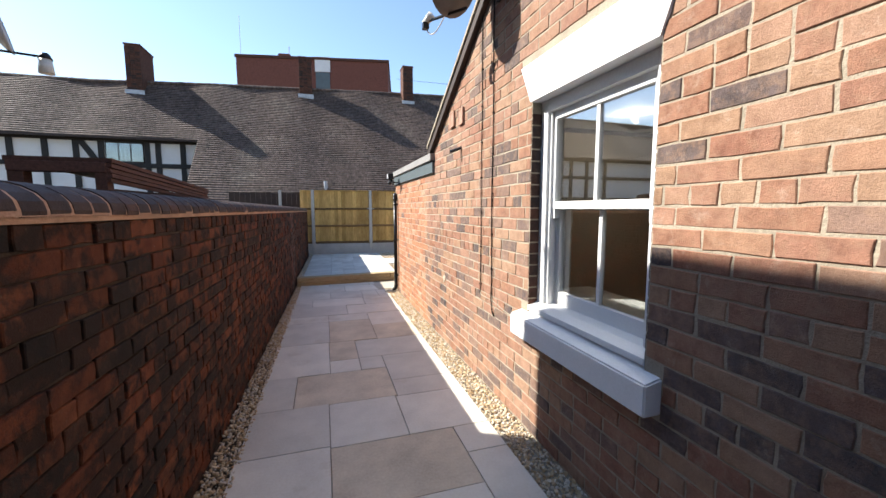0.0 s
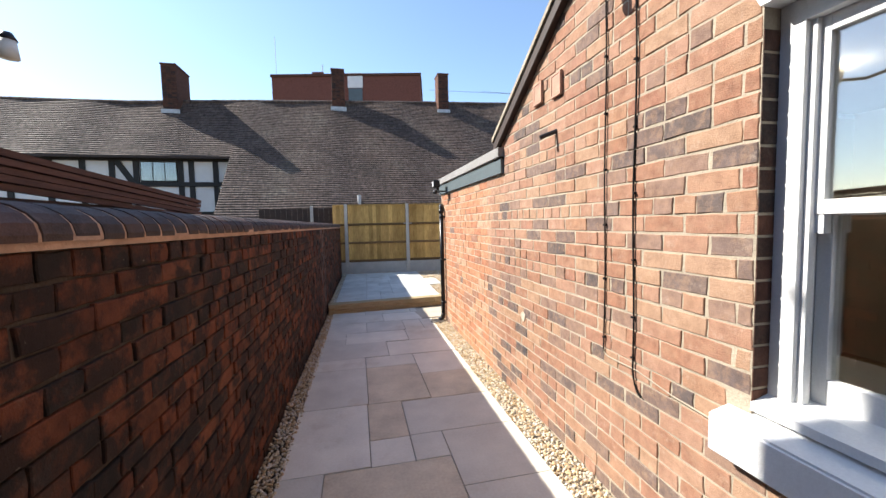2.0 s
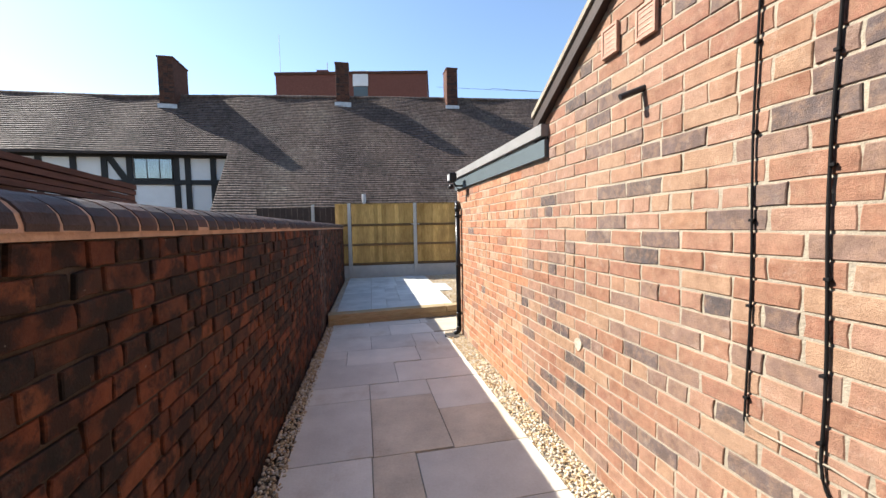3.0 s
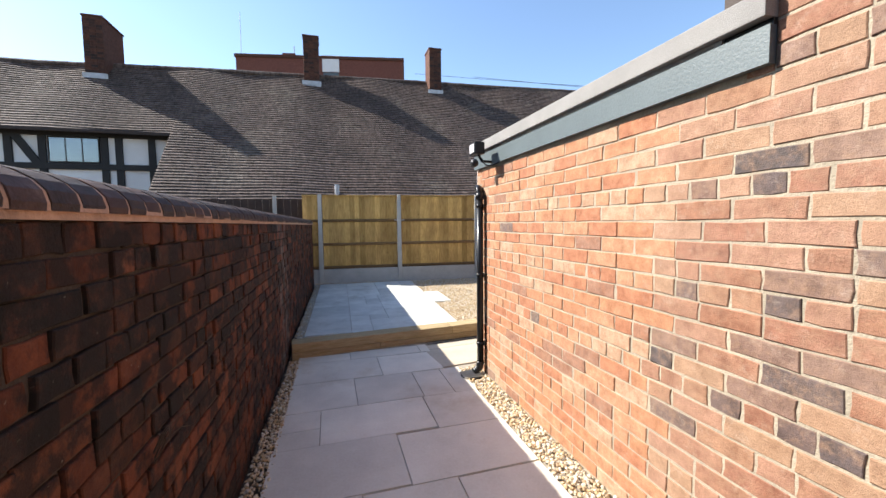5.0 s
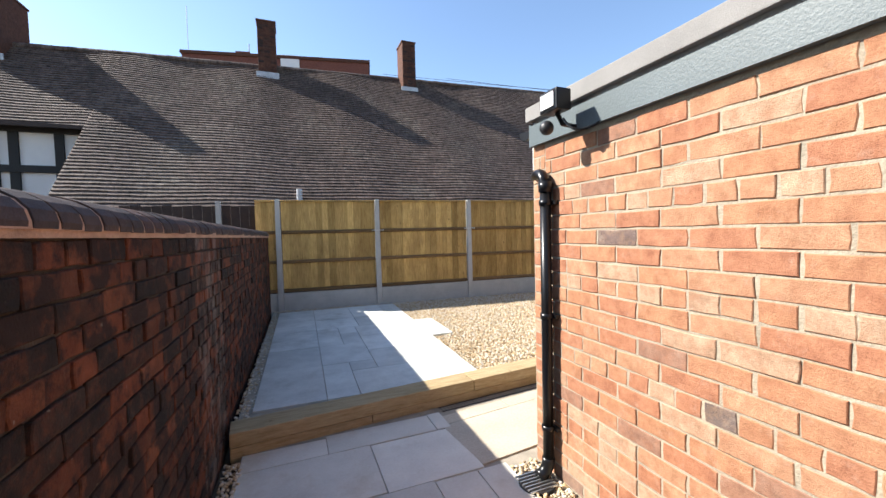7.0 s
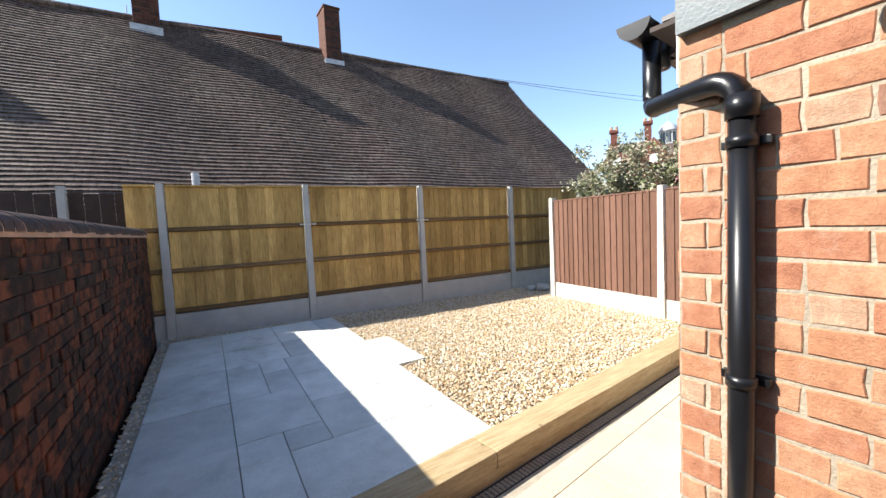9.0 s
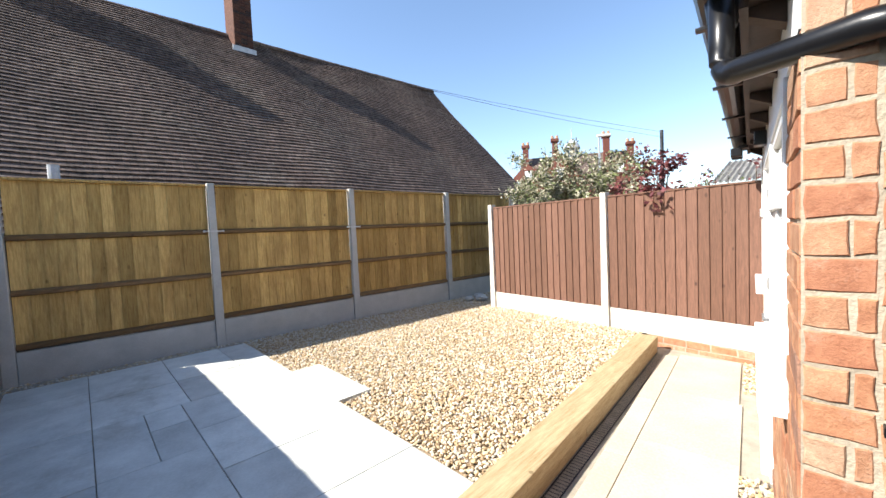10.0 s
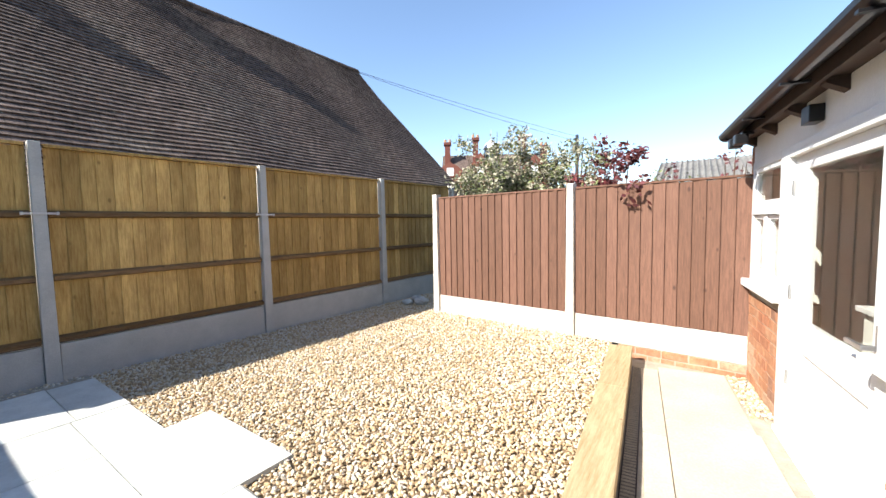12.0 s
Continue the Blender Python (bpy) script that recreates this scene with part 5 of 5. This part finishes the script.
lamp = thing("street_lamp", "grey steel street lamp beyond the fence", "street lamp")
lb = Vector((27.0, 18.2, 0))
part("column", tube([lb, lb + Vector((0, 0, 7.4))], [0.09, 0.06], 10), M_METAL, lamp)
part("lantern", B((-0.15, -0.12, -0.08), (0.75, 0.12, 0.08), 0.05, Matrix.Translation(lb + Vector((0, 0, 7.45))) @ Matrix.Rotation(radians(-55), 4, "Z")), M_OFFWHITE, lamp)
put("telegraph_pole", tube([(28.5, 14.7, 0), (28.5, 14.7, 7.3)], [0.14, 0.11], 10), M_DARKMETAL, None, "dark telegraph pole beyond the gardens", "pole")
for dz in (0.0, 0.55):
    a, b = Vector((4.6 + dz * 5, 24.5 - dz * 3, 9.5 - dz * 0.9)), Vector((28.5, 14.7, 7.2 - dz * 0.6))
    pts = [a.lerp(b, k / 20) - Vector((0, 0, 0.3 * math.sin(math.pi * k / 20))) for k in range(21)]
    put("overhead_cable", tube(pts, 0.009, 5), M_DARKMETAL, None, "thin overhead telephone cable crossing the sky", "cable", "overhead cables")

shed = thing("corrugated_shed", "old shed with weathered corrugated roof behind the brown fence", "shed")
bm = bmesh.new()
prev = None
for k in range(61):
    y = 6.6 + k * 0.03
    dz = 0.022 * math.cos(k * math.pi / 1.5)
    row = [bm.verts.new((8.0, y, 1.98 + dz)), bm.verts.new((9.8, y, 2.52 + dz))]
    if prev:
        bm.faces.new((prev[0], row[0], row[1], prev[1]))
    prev = row
bmesh.ops.solidify(bm, geom=bm.faces[:], thickness=0.01)
part("roof", bm, M_CORRUGATED, shed)
part("body", B((8.1, 6.65, 0), (9.7, 8.35, 1.95)), M_BROWN_TIMBER, shed)

# ---- shrubs behind the brown fence ----
def shrub(name, label, base, height, spread, mats, counts, leaf, seed, lean=(0, 0)):
    r = random.Random(seed)
    p = thing(name, label, "shrub", m=Matrix.Translation(base))
    tips = []
    bm = bmesh.new()
    for k in range(26):
        a, q = r.uniform(0, math.tau), math.sqrt(r.random())
        end = Vector((spread[0] * q * math.cos(a) + lean[0], spread[1] * q * math.sin(a) + lean[1], height * r.uniform(0.72, 1.0) * (1 - 0.22 * q * q)))
        mid = Vector((end.x * 0.35, end.y * 0.35, end.z * 0.55)) + Vector((r.uniform(-.08, .08), r.uniform(-.08, .08), 0))
        t_ = tube([(0.05 * math.cos(a), 0.05 * math.sin(a), 0), mid, (mid + end) / 2 + Vector((r.uniform(-.06, .06), r.uniform(-.06, .06), 0.04)), end], [0.022, 0.014, 0.009, 0.003], 5)
        me = bpy.data.meshes.new("tmp")
        t_.to_mesh(me)
        t_.free()
        bm.from_mesh(me)
        bpy.data.meshes.remove(me)
        for s in range(9):
            f_ = r.uniform(0.25, 1.0)
            c = mid.lerp(end, f_) + Vector((r.gauss(0, .09), r.gauss(0, .09), r.gauss(0, .07)))
            tips.append(c)
    part("stems", bm, M_BARK, p)
    for mat, n, nm in zip(mats, counts, ("leaves", "blossom")):
        vs, fs = [], []
        for _ in range(n):
            c = r.choice(tips) + Vector((r.gauss(0, .05), r.gauss(0, .05), r.gauss(0, .05)))
            d = Vector((r.gauss(0, 1), r.gauss(0, 1), r.gauss(0, 0.6))).normalized()
            e = d.cross(Vector((r.gauss(0, 1), r.gauss(0, 1), r.gauss(0, 1)))).normalized()
            s = leaf * r.uniform(0.6, 1.3)
            n0 = len(vs)
            up = d.cross(e) * s * 0.18
            vs += [c, c + d * s * 0.5 + e * s * 0.28 + up, c + d * s, c + d * s * 0.5 - e * s * 0.28 + up]
            fs += [(n0, n0 + 1, n0 + 2), (n0, n0 + 2, n0 + 3)]
        me = bpy.data.meshes.new(nm)
        me.from_pydata([tuple(v) for v in vs], [], fs)
        me.materials.append(mat)
        o = new(nm, me)
        o.parent = p
        tagged(o, kind="stuff")
    return p


shrub("blossom_shrub", "green shrub with white blossom leaning over the brown fence", (6.15, 10.3, 0), 2.95, (0.8, 0.9), (M_LEAF, M_BLOSSOM), (4600, 6000), 0.055, 3)
shrub("blossom_shrub", "green shrub with pale blossom behind the brown fence", (6.3, 9.35, 0), 2.8, (0.65, 0.65), (M_LEAF, M_BLOSSOM), (4200, 3800), 0.055, 4)
shrub("red_shrub", "dark red leaved shrub hanging over the brown fence", (5.95, 8.7, 0), 2.35, (0.6, 0.75), (M_LEAF_RED,), (6200,), 0.07, 6)
shrub("green_shrub", "low green shrub between fence and shed", (7.2, 8.2, 0), 2.15, (0.4, 0.5), (M_LEAF,), (1400,), 0.06, 7)
shrub("red_shrub", "reddish shrub beside the outhouse end", (5.6, 7.45, 0), 2.15, (0.3, 0.3), (M_LEAF_RED,), (450,), 0.06, 9)
vs, fs = [], []
r = random.Random(12)
for k in range(26):
    c = Vector((4.70 + r.uniform(-0.06, 0.06), 8.32 + r.uniform(-0.13, 0.13), 1.72 + r.uniform(-0.22, 0.08)))
    d = Vector((r.gauss(0, 1), r.gauss(0, 1), r.gauss(-0.5, 0.6))).normalized()
    e = d.cross(Vector((r.gauss(0, 1), r.gauss(0, 1), r.gauss(0, 1)))).normalized()
    n0 = len(vs)
    vs += [tuple(c), tuple(c + d * 0.035 + e * 0.022), tuple(c + d * 0.075), tuple(c + d * 0.035 - e * 0.022)]
    fs += [(n0, n0 + 1, n0 + 2), (n0, n0 + 2, n0 + 3)]
me = bpy.data.meshes.new("overhanging_sprig")
me.from_pydata(vs, [], fs)
me.materials.append(M_LEAF_RED)
sprig = new("overhanging_sprig", me)
tagged(sprig, "red-green leafy sprig hanging over the fence top", "sprig", kind="stuff")

# ---- gravel ----
ICO = bmesh.new()
bmesh.ops.create_icosphere(ICO, subdivisions=1, radius=1)
IV = np.array([v.co[:] for v in ICO.verts])
IF = [tuple(v.index for v in f.verts) for f in ICO.faces]
ICO.free()


def gravel(name, label, spots, size, zf, seed):
    g = np.random.default_rng(seed)
    n = len(spots)
    V = np.empty((n, 12, 3))
    for i, (x, y) in enumerate(spots):
        s = size * g.uniform(0.6, 1.25) * np.array((g.uniform(0.8, 1.4), g.uniform(0.6, 1.0), g.uniform(0.45, 0.8)))
        q = Euler((g.uniform(-0.7, 0.7), g.uniform(-0.7, 0.7), g.uniform(0, 6.28))).to_matrix()
        p = (IV * (1 + g.uniform(-0.18, 0.18, (12, 1)))) * s
        V[i] = p @ np.array(q).T + np.array((x, y, zf + g.uniform(-0.006, 0.009)))
    fs = [tuple(12 * i + k for k in f) for i in range(n) for f in IF]
    me = bpy.data.meshes.new(name)
    me.from_pydata(V.reshape(-1, 3).tolist(), [], fs)
    me.materials.append(M_GRAVEL)
    tagged(new(name, me), label, "gravel", kind="stuff")


def scatter(inside, x0, x1, y0, y1, step, seed):
    g = random.Random(seed)
    out = []
    y = y0
    while y < y1:
        x = x0
        while x < x1:
            a, b = x + g.uniform(-0.5, 0.5) * step, y + g.uniform(-0.5, 0.5) * step
            if inside(a, b):
                out.append((a, b))
            x += step
        y += step
    return out


def in_bed(x, y):
    if y < 7.86 + 0.2 + 0.085 * (x + 0.52) or y > 12.30 - 0.078 * (x + 0.29):
        return False
    if x > 4.84 + 0.118 * (y - 8.94) and y < 10.9:
        return False
    if x > 6.2:
        return False
    v = PM.inverted() @ Vector((x, y, 0))
    edge = 1.93
    if 1.68 < v.y < 2.6:
        edge = 2.205
    return v.x > edge


gravel("gravel_bed", "golden angular gravel filling the raised bed", scatter(in_bed, 1.4, 6.2, 8.2, 12.3, 0.0205, 1), 0.0122, PZ - 0.022, 1)
gravel("gravel_strip", "golden gravel strip between paving and the garden wall", scatter(lambda x, y: left_x(y) < x < -0.56 + 0.0165 * y, -0.85, -0.35, -0.5, 7.78, 0.020, 2), 0.0122, -0.005, 2)
gravel("gravel_strip", "golden gravel strip along the foot of the house wall", scatter(lambda x, y: x > (1.08 if y < 5 else 1.085) and ((x - PX + 0.1) ** 2 + (y - PY + 0.02) ** 2 > 0.0105), 1.03, XW, 0.3, 7.05, 0.020, 3), 0.0122, 0.0, 3)
gravel("gravel_strip", "narrow gravel strip between patio and the garden wall", scatter(lambda x, y: left_x(y) < x < -0.42 + 0.025 * (y - 8.0), -0.6, -0.2, 8.0, 12.3, 0.020, 4), 0.0122, PZ - 0.02, 4)
gravel("gravel_strip", "gravel strip between patio and pine fence", scatter(lambda x, y: y < 12.33 - 0.078 * (x + 0.29), -0.4, 1.6, 12.09, 12.4, 0.020, 5), 0.0122, PZ - 0.02, 5)
sp = scatter(lambda x, y: True, 1.0, 3.4, 0.01, 0.15, 0.024, 6)
gravel("gravel_strip", "thin gravel strip at the foot of the outhouse wall", [tuple((FAC @ Vector((a, b, 0)))[:2]) for a, b in sp if not 1.36 < a < 2.62], 0.0155, -0.005, 6)

# ---- bricks ----
rng = random.Random(7)
LEN_E = 0.229


def key_right(u, v, i, r):
    y = -u
    return 1 if y > 4.95 + (0.11 if i % 2 else 0.0) and r.random() > 0.03 else 0


def right_spans(z0, z1):
    lo = -6.93
    if z1 > 1.95:
        hi_y = 4.55 - (z1 - 2.2) / 0.58
        lo = -min(hi_y, 4.55)
    cuts = []
    if z1 > 0.66 and z0 < 0.80:
        cuts.append((WY0 - 0.09, WY1 + 0.09))
    elif z1 > 0.8 and z0 < WZ1:
        cuts.append((WY0, WY1))
    elif z0 >= WZ1 - 0.01 and z0 < WZ1 + 0.235:
        f_ = (z0 + 0.04 - WZ1) / 0.24
        cuts.append((WY0 - 0.1 * f_, WY1 + 0.13 * f_))
    out, a = [], lo
    for c0, c1 in cuts:
        out.append((a, -c1))
        a = -c0
    out.append((a, 1.6))
    return [(p, q) for p, q in out if q - p > 0.04]


pieces = courses(0, 0, 0.0, 4.6, right_spans, rng, 5, course=0.0795, joint=0.009, key_of=key_right, length=LEN_E)
lay_bricks(wall_right, RIGHT_M, pieces, lambda k, isl: (M_NEW if k else M_OLD)[isl], lambda u, v: (2.3 < -u < 3.6 or 5.0 < -u < 6.2) and 0.35 < v < 1.75)
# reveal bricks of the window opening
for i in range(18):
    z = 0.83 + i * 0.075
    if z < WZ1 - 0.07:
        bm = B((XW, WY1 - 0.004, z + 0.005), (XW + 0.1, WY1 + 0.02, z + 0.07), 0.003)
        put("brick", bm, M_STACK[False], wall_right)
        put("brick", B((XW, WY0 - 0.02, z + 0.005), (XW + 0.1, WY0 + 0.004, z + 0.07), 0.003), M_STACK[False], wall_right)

pieces = courses(0, 0, 0.0, 1.4675, lambda a, b: [(-1.6, 12.28)], rng, 4, course=0.07335, joint=0.008, rough=0.0045, odd=0.12)
lay_bricks(wall_left, Matrix(), pieces, lambda k, isl: M_DARK[isl], lambda u, v: 2.0 < u < 6.0 and 0.5 < v < 1.5, wear=1.3)

# pier, facade, plinth and neighbour
pieces = courses(0, 0, 0.0, 1.95, lambda a, b: [(0.0, 0.37)] if b <= 1.8 else [(0.0, 0.25)], rng, 0, course=0.081, joint=0.009, length=LEN_E)
lay_bricks(wall_fac, Matrix(((1, 0, 0, 0), (0, 0, 1, 0), (0, 1, 0, 0), (0, 0, 0, 1))), pieces, lambda k, isl: M_NEW[isl], lambda u, v: v > 0.3)
pieces = courses(0, 0, 0.0, 1.95, lambda a, b: ([(0.37, 1.38)] if b <= 0.79 else []) + ([(2.62, 3.36)] if b <= 0.80 else []) + [(3.36, FL)], rng, 4, course=0.081, joint=0.009)
lay_bricks(wall_fac, Matrix(((1, 0, 0, 0), (0, 0, 1, 0), (0, 1, 0, 0), (0, 0, 0, 1))), pieces, lambda k, isl: M_NEW[isl], lambda u, v: True)
pieces = courses(0, 0, 0.0, 1.95, lambda a, b: [(-7.05, -6.93)], rng, 0, course=0.081)
lay_bricks(wall_right, RIGHT_M, pieces, lambda k, isl: M_NEW[isl], lambda u, v: False)
pieces = courses(0, 0, -0.04, 0.11, lambda a, b: [(blen + 0.5, blen + 1.53)], rng, 0)
lay_bricks(plinth, Matrix(((1, 0, 0, 0), (0, 0, -1, -0.03), (0, 1, 0, 0), (0, 0, 0, 1))), pieces, lambda k, isl: M_NEW[isl], lambda u, v: True)
pieces = courses(0, 0, 0.0, 4.88, lambda a, b: [(-NY, 1.0)], rng, 4)
lay_bricks(nb, Matrix(((0, 0, 1, NX), (-1, 0, 0, 0), (0, 1, 0, 0), (0, 0, 0, 1))), pieces, lambda k, isl: M_DARK[isl], lambda u, v: False)
